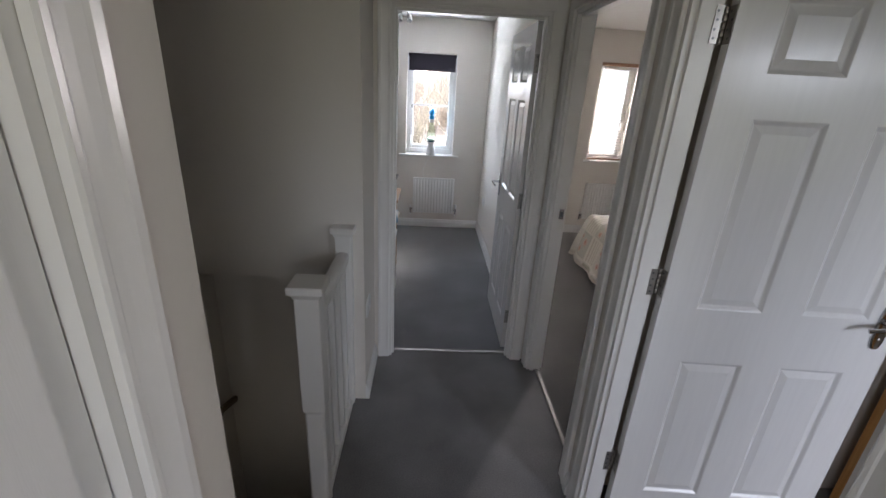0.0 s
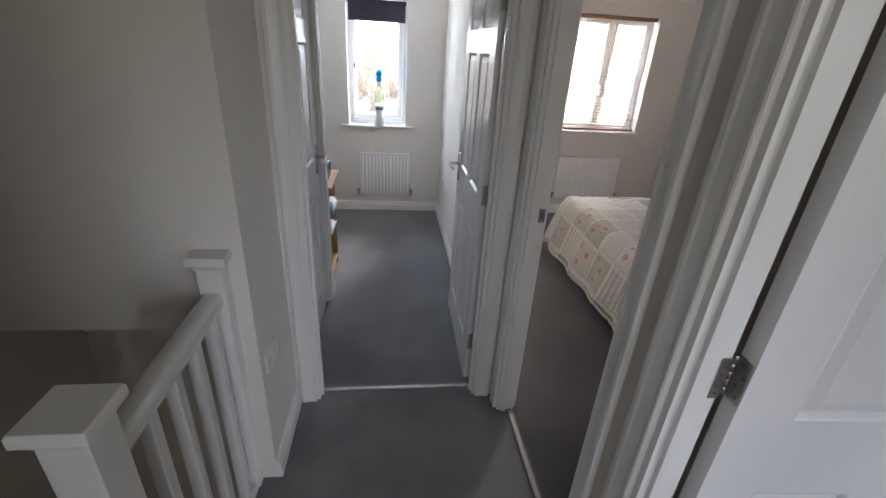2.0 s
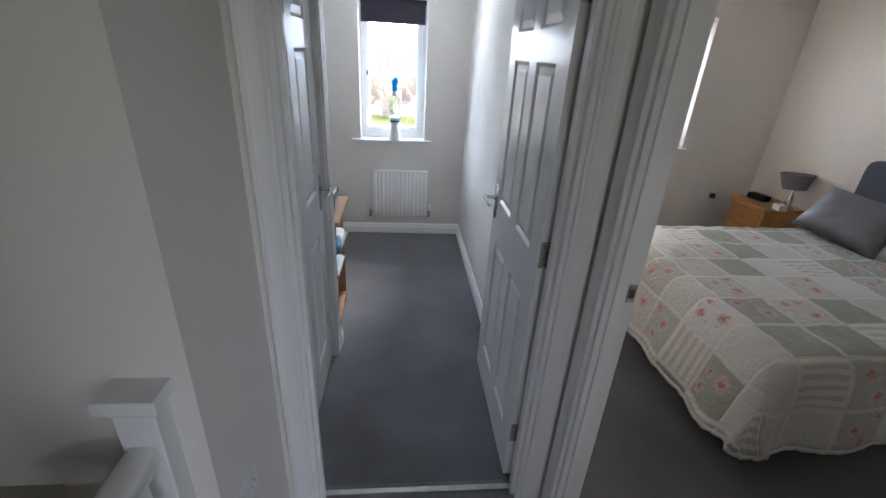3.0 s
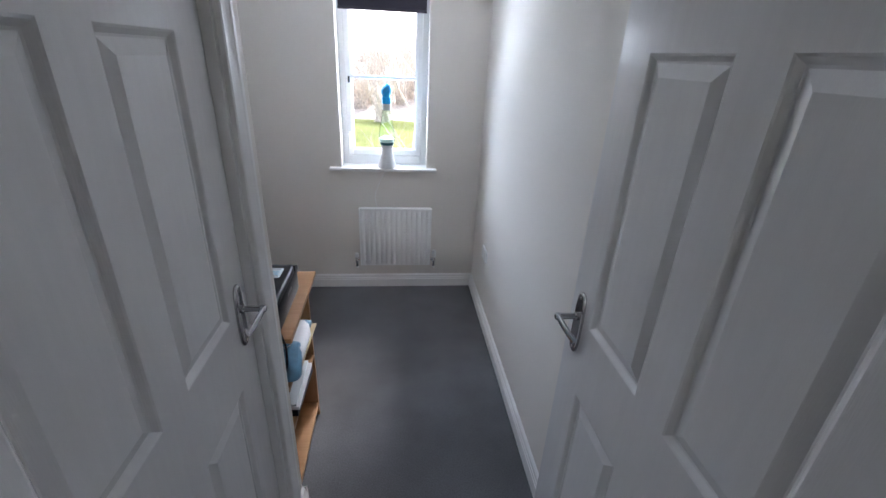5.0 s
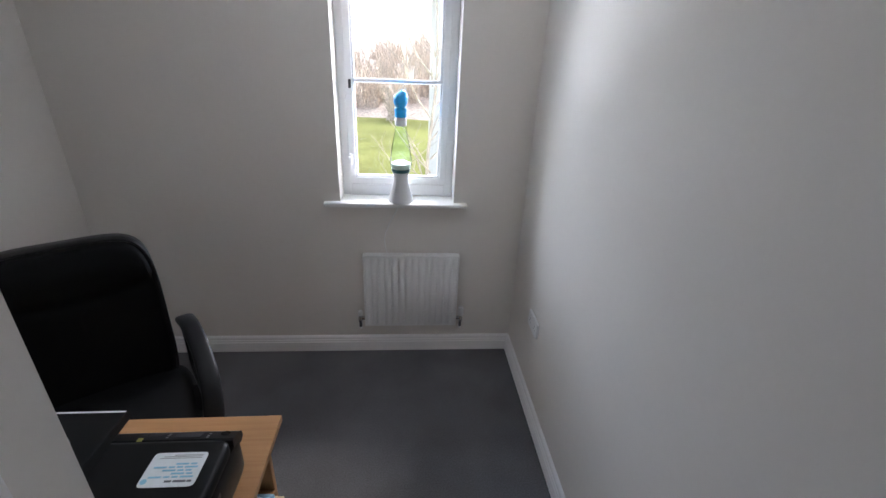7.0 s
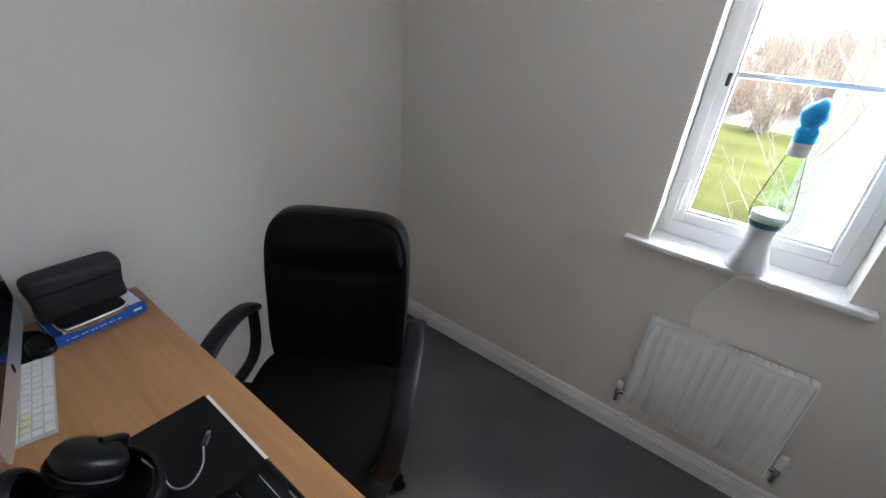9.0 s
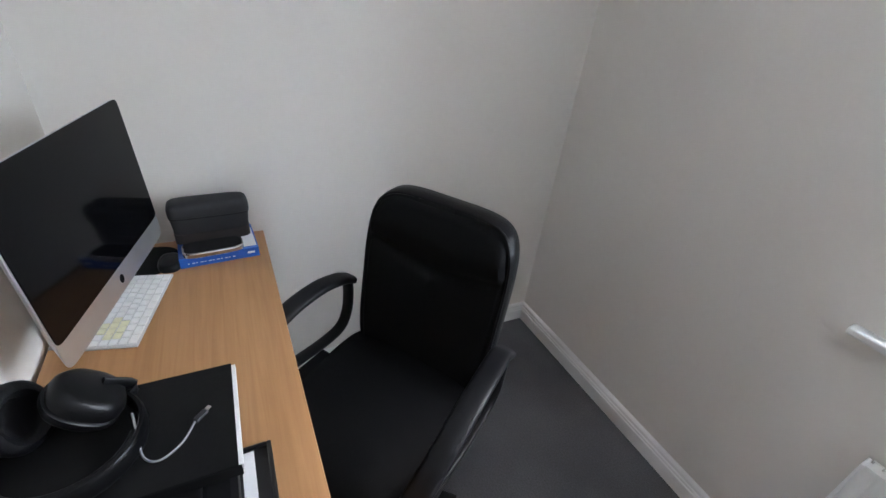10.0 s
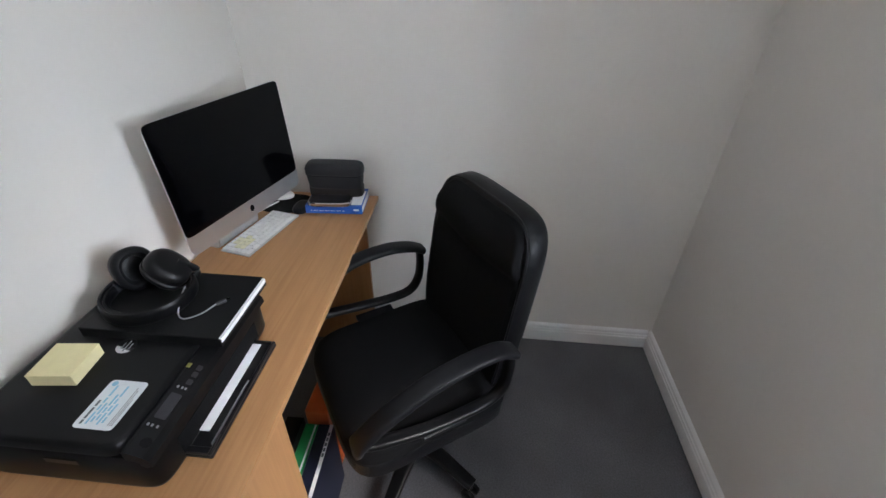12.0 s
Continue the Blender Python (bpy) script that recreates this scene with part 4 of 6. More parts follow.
def desk():
    x0, x1, y0, y1, z = DESK["x0"], DESK["x1"], DESK["y0"], DESK["y1"], DESK["z"]
    e = thing("desk", pose(x1, y1, 0, 0, 0, 0.5) @ Matrix.Translation((-x1, -y1, 0)), "beech-effect laminate desk with open end shelves", "desk")
    part("desktop", boxes((x0, x1, y0, y1, z - 0.018, z), bevel=0.0015), M_DESK, e)
    part("end_panel", boxes((x0 + 0.03, x0 + 0.046, y0 + 0.02, y1 - 0.05, 0.0, z - 0.018), bevel=0.001), M_DESK_V, e)
    part("cap_screw", boxes((x0 + 0.046, x0 + 0.0475, y1 - 0.13, y1 - 0.118, 0.5, 0.512)), M_STEEL, e)
    part("front_panel", boxes((x1 - 0.245, x1 - 0.035, y1 - 0.036, y1 - 0.020, 0.0, z - 0.018), bevel=0.001), M_DESK_V, e)
    part("rear_panel", boxes((x1 - 0.245, x1 - 0.035, y0 + 0.006, y0 + 0.022, 0.0, z - 0.018), bevel=0.001), M_DESK_V, e)
    part("divider", boxes((x1 - 0.245, x1 - 0.229, y0 + 0.022, y1 - 0.036, 0.0, z - 0.018), bevel=0.001), M_DESK_V, e)
    for zz in (0.08, 0.365, 0.545):
        part("shelf", boxes((x1 - 0.229, x1 - 0.034, y0 + 0.0225, y1 - 0.0365, zz - 0.016, zz), bevel=0.001), M_DESK, e)
    part("modesty_panel", boxes((x0 + 0.047, x1 - 0.246, y0 + 0.03, y0 + 0.045, 0.42, z - 0.018)), M_DESK, e)
    return e


desk()


# ---- computer ----
def computer():
    """All-in-one: thin screen with a silver chin on a bent foot. Local: faces -y, stands on z 0."""
    ang = math.degrees(math.atan2(0.113, 0.491))
    e = thing("computer", pose(-0.902, 3.537, 0.774, 0, 0, 180 - ang), "silver all-in-one computer with a dark screen on the desk", "computer")
    w, z0, z1 = 0.252, 0.088, 0.453
    tilt = Matrix.Translation((0, 0, z0)) @ Matrix.Rotation(radians(-3), 4, "X") @ Matrix.Translation((0, 0, -z0))
    up = tilt @ Matrix.Translation((0, -0.03, (z0 + z1) / 2)) @ Matrix.Rotation(radians(90), 4, "X")
    hh = (z1 - z0) / 2
    body = part("case", pad(w, hh, [(0.05, -0.038), (0.03, -0.030), (0.006, -0.007), (0.0005, -0.002), (0.0, 0.0), (0.0005, 0.0012)], power=22, n=64, m=up), M_ALU, e, "silver aluminium back and chin", smooth=True)
    chin = 0.056
    scr = up @ Matrix.Translation((0, chin / 2, 0))
    part("screen", pad(w - 0.0015, hh - chin / 2 - 0.001, [(0.0, 0.0006), (0.0, 0.0024), (0.0006, 0.003)], power=30, n=64, m=scr), M_SCREEN, e, "glossy black switched-off screen")
    bm = bmesh.new()
    lathe(bm, [(0.0105, 0.0013), (0.0105, 0.0019)], 18, up @ Matrix.Translation((0, -hh + chin / 2, 0)) @ Matrix.Diagonal((0.85, 1.0, 1, 1)))
    part("badge", bm, M_MESH, body, "small dark round badge")
    bm = bmesh.new()
    path = smooth_path([(0, 0.012, 0.20), (0, 0.03, 0.13), (0, 0.043, 0.06), (0, 0.048, 0.020), (0, 0.058, 0.005), (0, 0.085, 0.003), (0, 0.105, 0.003)], 6)
    sweep(bm, path, 0.092, 0.003, (1, 0, 0), 10, 16)
    part("stand", bm, M_ALU, e, "bent silver stand", smooth=True)
    bm = bmesh.new()
    tube(bm, smooth_path([(0.03, 0.05, 0.05), (0.06, 0.075, 0.02), (0.16, 0.08, 0.01), (0.24, 0.07, 0.006)], 6), 0.003, 7)
    part("mains_lead", bm, M_WHITEPLASTIC, e, "white lead", smooth=True)
    return e


computer()


def keyboard():
    ang = 165
    e = thing("keyboard", pose(-0.936, 3.553, 0.7735, 0, 0, ang + 3), "slim white and silver computer keyboard with a yellowed corner", "keyboard")
    part("base", boxes((-0.139, 0.139, -0.0565, 0.052, 0.0, 0.006), bevel=0.002), M_ALU, e)
    rows = [(14, 0.0085), (14, 0.0165), (14, 0.0165), (13, 0.0165), (12, 0.0165), (9, 0.0165)]
    y = 0.050
    shared = {}
    for n, depth in rows:
        cell = 0.268 / n
        for k in range(n):
            x = -0.134 + (k + 0.5) * cell
            # a yellowed patch near one end
            aged = ((x + 0.078) / 0.036) ** 2 + ((y - depth / 2 - 0.008) / 0.030) ** 2 < 1
            key = (n, depth, aged)
            wide = cell - 0.0024
            if key not in shared:
                shared[key] = part("key", boxes((-wide / 2, wide / 2, -depth / 2, depth / 2, 0.0, 0.003), bevel=0.0008), M_KEY_AGED if aged else M_KEY, e)
                ob = shared[key]
            else:
                ob = new("key", shared[key].data)
                ob.parent = e
            ob.matrix_local = pose(x, y - depth / 2, 0.0062)
        y -= depth + 0.0024
    return e


keyboard()


def mouse():
    mat_thing = thing("mouse_mat", pose(-1.150, 3.552, 0.7735), "black rounded mouse mat with a wrist rest", "mouse mat")
    part("sheet", pad(0.075, 0.095, [(0, 0), (0, 0.003), (0.001, 0.004)], power=3, n=32), M_MESH, mat_thing)
    part("wrist_rest", pad(0.045, 0.03, [(0, 0.002), (0, 0.010), (0.004, 0.017), (0.012, 0.020)], power=2.6, n=24, m=Matrix.Translation((0.035, 0.075, 0))), M_PLASTIC, mat_thing, smooth=True)
    e = thing("mouse", pose(-1.190, 3.512, 0.778, 0, 0, 10), "small white computer mouse", "mouse")
    part("shell", pad(0.029, 0.054, [(0.003, 0.0), (0.0, 0.004), (0.001, 0.010), (0.007, 0.017), (0.016, 0.0205), (0.024, 0.0215)], power=2.5, n=28), M_WHITEPLASTIC, e, smooth=True)


mouse()


# ---- stack at the far end of the desk ----
def text_mesh(name, words, size, m, mat, parent):
    cu = bpy.data.curves.new(name, "FONT")
    cu.body, cu.size, cu.extrude = words, size, 0.0002
    ob = new(name, cu)
    me = bpy.data.meshes.new_from_object(ob)
    bpy.data.objects.remove(ob)
    bpy.data.curves.remove(cu)
    me.materials.append(mat)
    ob = new(name, me)
    ob.parent = parent
    ob.matrix_local = m
    return ob


def bars(parent, name, mat, m, lines):
    """Unreadable print as short bars: (x0, x1, y, height)."""
    bm = boxes(*[(x0, x1, y - h / 2, y + h / 2, 0, 0.0003) for x0, x1, y, h in lines])
    bm.transform(m)
    return part(name, bm, mat, parent)


def book_stack():
    b = thing("book", pose(-1.168, 3.752, 0.774, 0, 0, 94), "thick blue paperback book lying flat", "book")
    part("pages", boxes((-0.100, 0.102, -0.073, 0.070, 0.0015, 0.0295)), M_PAPER, b)
    part("back_cover", boxes((-0.104, 0.104, -0.0755, 0.0745, 0.0, 0.0015)), M_BLUEBOOK, b)
    part("front_cover", boxes((-0.104, 0.104, -0.0755, 0.0745, 0.0295, 0.031)), M_BLUEBOOK, b)
    part("spine", boxes((-0.104, 0.104, -0.0755, -0.073, 0.0015, 0.0295)), M_BLUEBOOK, b)
    bars(b, "spine_print", M_PAPER, Matrix.Translation((0, -0.0757, 0)) @ Matrix.Rotation(radians(90), 4, "X"),
         [(-0.085 + 0.0105 * k, -0.085 + 0.0105 * k + 0.0045 + 0.0035 * (k % 2), 0.012, 0.0024) for k in range(12)] + [(0.072, 0.092, 0.0165, 0.007)])
    pc = thing("paper_sheet", pose(-1.165, 3.80, 0.8055, 0, 0, 4), "small white sheet under the case", "paper")
    part("sheet", boxes((-0.055, 0.058, -0.05, 0.052, 0, 0.0008)), M_PAPER, pc)
    c = thing("zip_case", pose(-1.192, 3.745, 0.8065, 0, 0, 93), "dark grey hard zip case standing on the book", "case")
    part("lower_shell", pad(0.099, 0.034, [(0.008, 0.0), (0.004, 0.004), (0.001, 0.03), (-0.004, 0.078), (-0.005, 0.086)], power=5, n=36), M_CASE, c, smooth=True)
    part("band", pad(0.1042, 0.0392, [(0.009, 0.014), (0.0035, 0.017), (0.0035, 0.048), (0.009, 0.051)], power=5, n=36, m=Matrix.Translation((0, 0, -0.012))), M_CASEBAND, c, "dark brown band", smooth=True)
    part("lid", pad(0.106, 0.041, [(0.004, 0.087), (0.0, 0.091), (0.0, 0.110), (0.004, 0.121), (0.012, 0.1275), (0.025, 0.129)], power=5, n=36), M_CASE, c, smooth=True)
    part("zip", pad(0.1065, 0.0415, [(0.001, 0.0855), (0.001, 0.0895)], power=5, n=36), M_PLASTIC, c)
    g = thing("gadget", pose(-1.112, 3.742, 0.8085, 0, 0, 95), "slim dark device with a silver rim on the book", "device")
    part("rim", pad(0.079, 0.037, [(0.003, 0.0), (0, 0.003), (0, 0.013), (0.003, 0.016)], power=5, n=36), M_CHROME, g, smooth=True)
    part("face", pad(0.074, 0.032, [(0, 0.0155), (0, 0.0166)], power=5, n=36), M_PIANO, g)
    f = thing("folded_paper", pose(-1.104, 3.755, 0.8052, 0, 0, 96), "buff folded note under the device", "paper")
    part("sheet", boxes((-0.066, 0.052, -0.012, 0.02, 0, 0.0030), bevel=0.0006), M_MANILA, f)


book_stack()


# ---- printer ----
def printer():
    """Flat-bed printer: body with rounded front, lid, control panel, output tray. Local x along the desk, front towards +y."""
    e = thing("printer", pose(-0.304, 3.595, 0.774), "black all-in-one inkjet printer with its paper tray out", "printer")
    sx, sy = 0.212, 0.172
    part("body", pad(sx, sy, [(0.006, 0.0), (0.002, 0.004), (0.0, 0.012), (0.0, 0.082), (0.004, 0.090)], power=14, n=56), M_PLASTIC, e, smooth=True)
    lid = pad(sx - 0.001, 0.149, [(0.004, 0.0925), (0.0, 0.096), (0.0, 0.112), (0.003, 0.1165), (0.010, 0.1185)], power=16, n=56, m=Matrix.Translation((0, -0.022, 0)))
    lid = part("lid", lid, M_PLASTIC, e, "satin black scanner lid", smooth=True)
    bm = bmesh.new()
    rings = []
    for x in (-sx + 0.003, sx - 0.003):
        rings.append([(x, 0.1285, 0.088), (x, 0.1285, 0.110), (x, 0.134, 0.1105), (x, 0.162, 0.099), (x, 0.1715, 0.090), (x, 0.1735, 0.076), (x, 0.160, 0.070)])
    loft(bm, rings)
    panel = part("control_panel", bm, M_PLASTIC, e, "sloping glossy control panel")
    slope = Matrix.Translation((0, 0.148, 0.1047)) @ Matrix.Rotation(math.atan2(-0.0115, 0.028), 4, "X")
    part("display", pad(0.026, 0.010, [(0, 0), (0, 0.0012)], power=12, n=24, m=slope @ Matrix.Translation((0.115, 0, 0))), M_DARKGREY, panel, "small dark grey display")
    for k, (x, y) in enumerate(((0.060, 0.008), (0.042, 0.008), (0.026, 0.008), (0.075, -0.009), (0.155, 0.008), (0.155, -0.004), (0.155, -0.013), (0.075, 0.002), (0.075, 0.010))):
        part("button", pad(0.006 if k < 3 else 0.0025, 0.005 if k < 3 else 0.0018, [(0, 0), (0, 0.001)], power=6, n=16, m=slope @ Matrix.Translation((x, y * 0.75, 0))), M_CABLE if k > 2 else M_DARKGREY, panel)
    bm = bmesh.new()
    lathe(bm, [(0.009, 0), (0.009, 0.001), (0.006, 0.001), (0.006, 0.0012)], 20, slope @ Matrix.Translation((0.185, 0.006, 0)))
    part("power_button", bm, M_MESH, panel)
    part("sticker", boxes((0.022, 0.032, 0.131, 0.139, 0.1095, 0.1112)), M_OLIVE, panel, "tiny olive sticker")
    # output tray
    tray = part("output_tray", boxes((-0.135, 0.150, 0.150, 0.222, 0.004, 0.012), (-0.135, 0.150, 0.214, 0.222, 0.012, 0.020), (-0.135, -0.128, 0.160, 0.214, 0.012, 0.020), (0.135, 0.150, 0.160, 0.214, 0.012, 0.020), bevel=0.002), M_PIANO, e, "black paper tray pulled out")
    part("paper", boxes((-0.122, 0.104, 0.150, 0.1925, 0.0165, 0.0185)), M_PAPER, tray, "blank white paper in the tray")
    part("paper_guide", boxes((-0.02, 0.128, 0.2095, 0.2115, 0.0125, 0.019)), M_CABLE, tray)
    part("paper_slot", boxes((-0.15, 0.15, 0.1715, 0.1725, 0.016, 0.062)), M_MESH, e)
    part("usb_door", boxes((sx - 0.0005, sx + 0.0012, -0.02, 0.04, 0.064, 0.076)), M_PIANO, e)
    # lid label and round badge
    lab = part("label", pad(0.0495, 0.0365, [(0, 0.1186), (0, 0.1192)], power=12, n=28, m=Matrix.Translation((0.1305, 0.0585, 0))), M_LABEL, lid, "pale paper label with blue print")
    m = Matrix.Translation((0.1305, 0.0585, 0.1193)) @ Matrix.Rotation(radians(180), 4, "Z")
    bars(lab, "heading", M_INK, m, [(-0.042, -0.034, 0.0255, 0.0042), (-0.032, -0.010, 0.0255, 0.0042), (-0.007, 0.005, 0.0255, 0.0042)])
    bars(lab, "print", M_LABEL_BLUE, m, [(-0.041 + 0.0185 * q + 0.004 * ((k + 2 * q) % 3), -0.026 + 0.0185 * q + 0.004 * ((k + 2 * q + 2) % 3), 0.0165 - 0.0068 * k, 0.0036) for k in range(5) for q in range(4 - (k * 2) % 3)])
    bars(lab, "small_print", M_CABLE, m, [(-0.041, 0.036, -0.0235, 0.0012), (-0.041, 0.030, -0.0270, 0.0012), (-0.041, 0.012, -0.0302, 0.0012)])
    bm = bmesh.new()
    lathe(bm, [(0.0055, 0), (0.0055, 0.0005)], 16, Matrix.Translation((0.0895, 0.0335, 0.1192)))
    part("seal", bm, M_LABEL_BLUE, lab)
    bm = bmesh.new()
    lathe(bm, [(0.0195, 0.1185), (0.0195, 0.1190)], 28, Matrix.Translation((0.000, -0.011, 0)))
    badge = part("badge", bm, M_CHROME, lid, "round silver maker's badge")
    part("badge_bars", boxes((-0.008, 0.007, -0.019, -0.0165, 0.1191, 0.1194), (-0.014, 0.014, -0.0115, -0.009, 0.1191, 0.1194), (-0.008, 0.007, -0.004, -0.0015, 0.1191, 0.1194)), M_INK, badge)
    bm = bmesh.new()
    tube(bm, smooth_path([(0.19, -0.175, 0.03), (0.216, -0.182, 0.032), (0.226, -0.178, 0.0), (0.232, -0.178, -0.05), (0.214, -0.176, -0.15), (0.13, -0.172, -0.2)], 6), 0.0035, 7)
    part("mains_lead", bm, M_PLASTIC, e, "black lead running down behind the desk", smooth=True)


printer()

nb = thing("notebook", pose(-0.4235, 3.627, 0.8935, 0, 0, 0), "black hardback notebook lying on the printer", "notebook")
part("back_cover", boxes((-0.1025, 0.1025, -0.152, 0.151, 0.0, 0.0110)), M_NOTEBLACK, nb)
part("front_cover", boxes((-0.1025, 0.1025, -0.152, 0.1470, 0.0205, 0.023), bevel=0.0008), M_NOTEBLACK, nb)
part("spine", boxes((0.100, 0.1025, -0.152, 0.151, 0.0110, 0.0205)), M_NOTEBLACK, nb)
part("pages", boxes((-0.0995, 0.100, -0.149, 0.1530, 0.0110, 0.0205)), M_PAPER, nb, "white page edges")

st = thing("sticky_notes", pose(-0.238, 3.518, 0.8935, 0, 0, 6), "block of pale yellow sticky notes on the printer", "sticky notes")
part("block", boxes((-0.040, 0.040, -0.041, 0.041, 0.0, 0.024), bevel=0.001), M_YELLOW, st)
part("top_pad", boxes((-0.039, 0.0415, -0.0395, 0.0425, 0.0242, 0.0285), bevel=0.0008), M_YELLOW, st)


def headphones():
    """Over-ear headphones lying on their band: a padded hoop and two cushioned cups."""
    e = thing("headphones", pose(-0.424, 3.566, 0.917, 0, 0, -4), "black over-ear headphones lying on the notebook", "headphones")
    bm = bmesh.new()
    pts = []
    for k in range(29):
        a = radians(-138 + 276 * k / 28)
        pts.append((0.088 * math.cos(a), 0.090 * math.sin(a), 0.015))
    sweep(bm, pts, 0.0165, 0.0055, (0, 0, 1), 3, 12)
    band = part("headband", bm, M_PLASTIC, e, smooth=True)
    bm = bmesh.new()
    pts = []
    for k in range(17):
        a = radians(-85 + 170 * k / 16)
        pts.append((0.0805 * math.cos(a), 0.0825 * math.sin(a), 0.015))
    sweep(bm, pts, 0.0128, 0.0065, (0, 0, 1), 2.4, 12)
    part("band_padding", bm, M_LEATHER, band, smooth=True)
    bm = bmesh.new()
    pts = [(0.088 * math.cos(radians(a)), 0.090 * math.sin(radians(a)), 0.015) for a in range(-104, -87, 4)]
    sweep(bm, pts, 0.0158, 0.0075, (0, 0, 1), 3, 12)
    part("tape_wrap", bm, M_DARKGREY, band, "grey tape round the band", smooth=True)
    for s, at, facing in ((-1, (-0.040, -0.060, 0.046), (0.35, 0.86, 0.30)), (1, (-0.046, 0.020, 0.050), (0.10, -0.62, -0.70))):
        turn = Vector(facing).to_track_quat("Z", "X").to_matrix().to_4x4()
        c = Matrix.Translation(at) @ turn
        cup = part("ear_cup", pad(0.048, 0.043, [(0.017, -0.026), (0.006, -0.022), (0.0, -0.012), (0.0, -0.001)], power=2.4, n=36, m=c), M_PLASTIC, e, smooth=True)
        part("ear_cushion", pad(0.050, 0.045, [(0.005, 0.0), (0.0, 0.004), (0.0, 0.012), (0.005, 0.019), (0.012, 0.021), (0.019, 0.015), (0.022, 0.005)], power=2.3, n=36, m=c), M_LEATHER, cup, smooth=True)
        back = Vector(at) - Vector(facing) * 0.012
        bm = bmesh.new()
        sweep(bm, smooth_path([(-0.062, s * 0.064, 0.018), (-0.074, s * 0.068, 0.034), (back.x - 0.012, back.y + s * 0.012, back.z + 0.004)], 5), 0.010, 0.0045, (0, 0, 1), 3, 10)
        part("yoke", bm, M_PLASTIC, cup, smooth=True)
    bm = bmesh.new()
    tube(bm, smooth_path([(-0.02, 0.076, 0.030), (0.012, 0.086, 0.022), (0.040, 0.094, 0.004), (0.050, 0.115, 0.0025), (0.030, 0.140, 0.003), (-0.002, 0.154, 0.004)], 8), 0.0017, 7)
    lead = part("lead", bm, M_CABLE, e, "short grey charging lead", smooth=True)
    m = Matrix.Translation((-0.002, 0.154, 0.0042)) @ Matrix.Rotation(radians(140), 4, "Z")
    bm = boxes((0.0, 0.022, -0.005, 0.005, -0.003, 0.003), bevel=0.0015)
    bm.transform(m)
    plug_part = part("plug", bm, M_DARKGREY, lead)
    bm = boxes((0.022, 0.030, -0.0035, 0.0035, -0.0015, 0.0015))
    bm.transform(m)
    part("plug_tip", bm, M_CHROME, lead)


headphones()


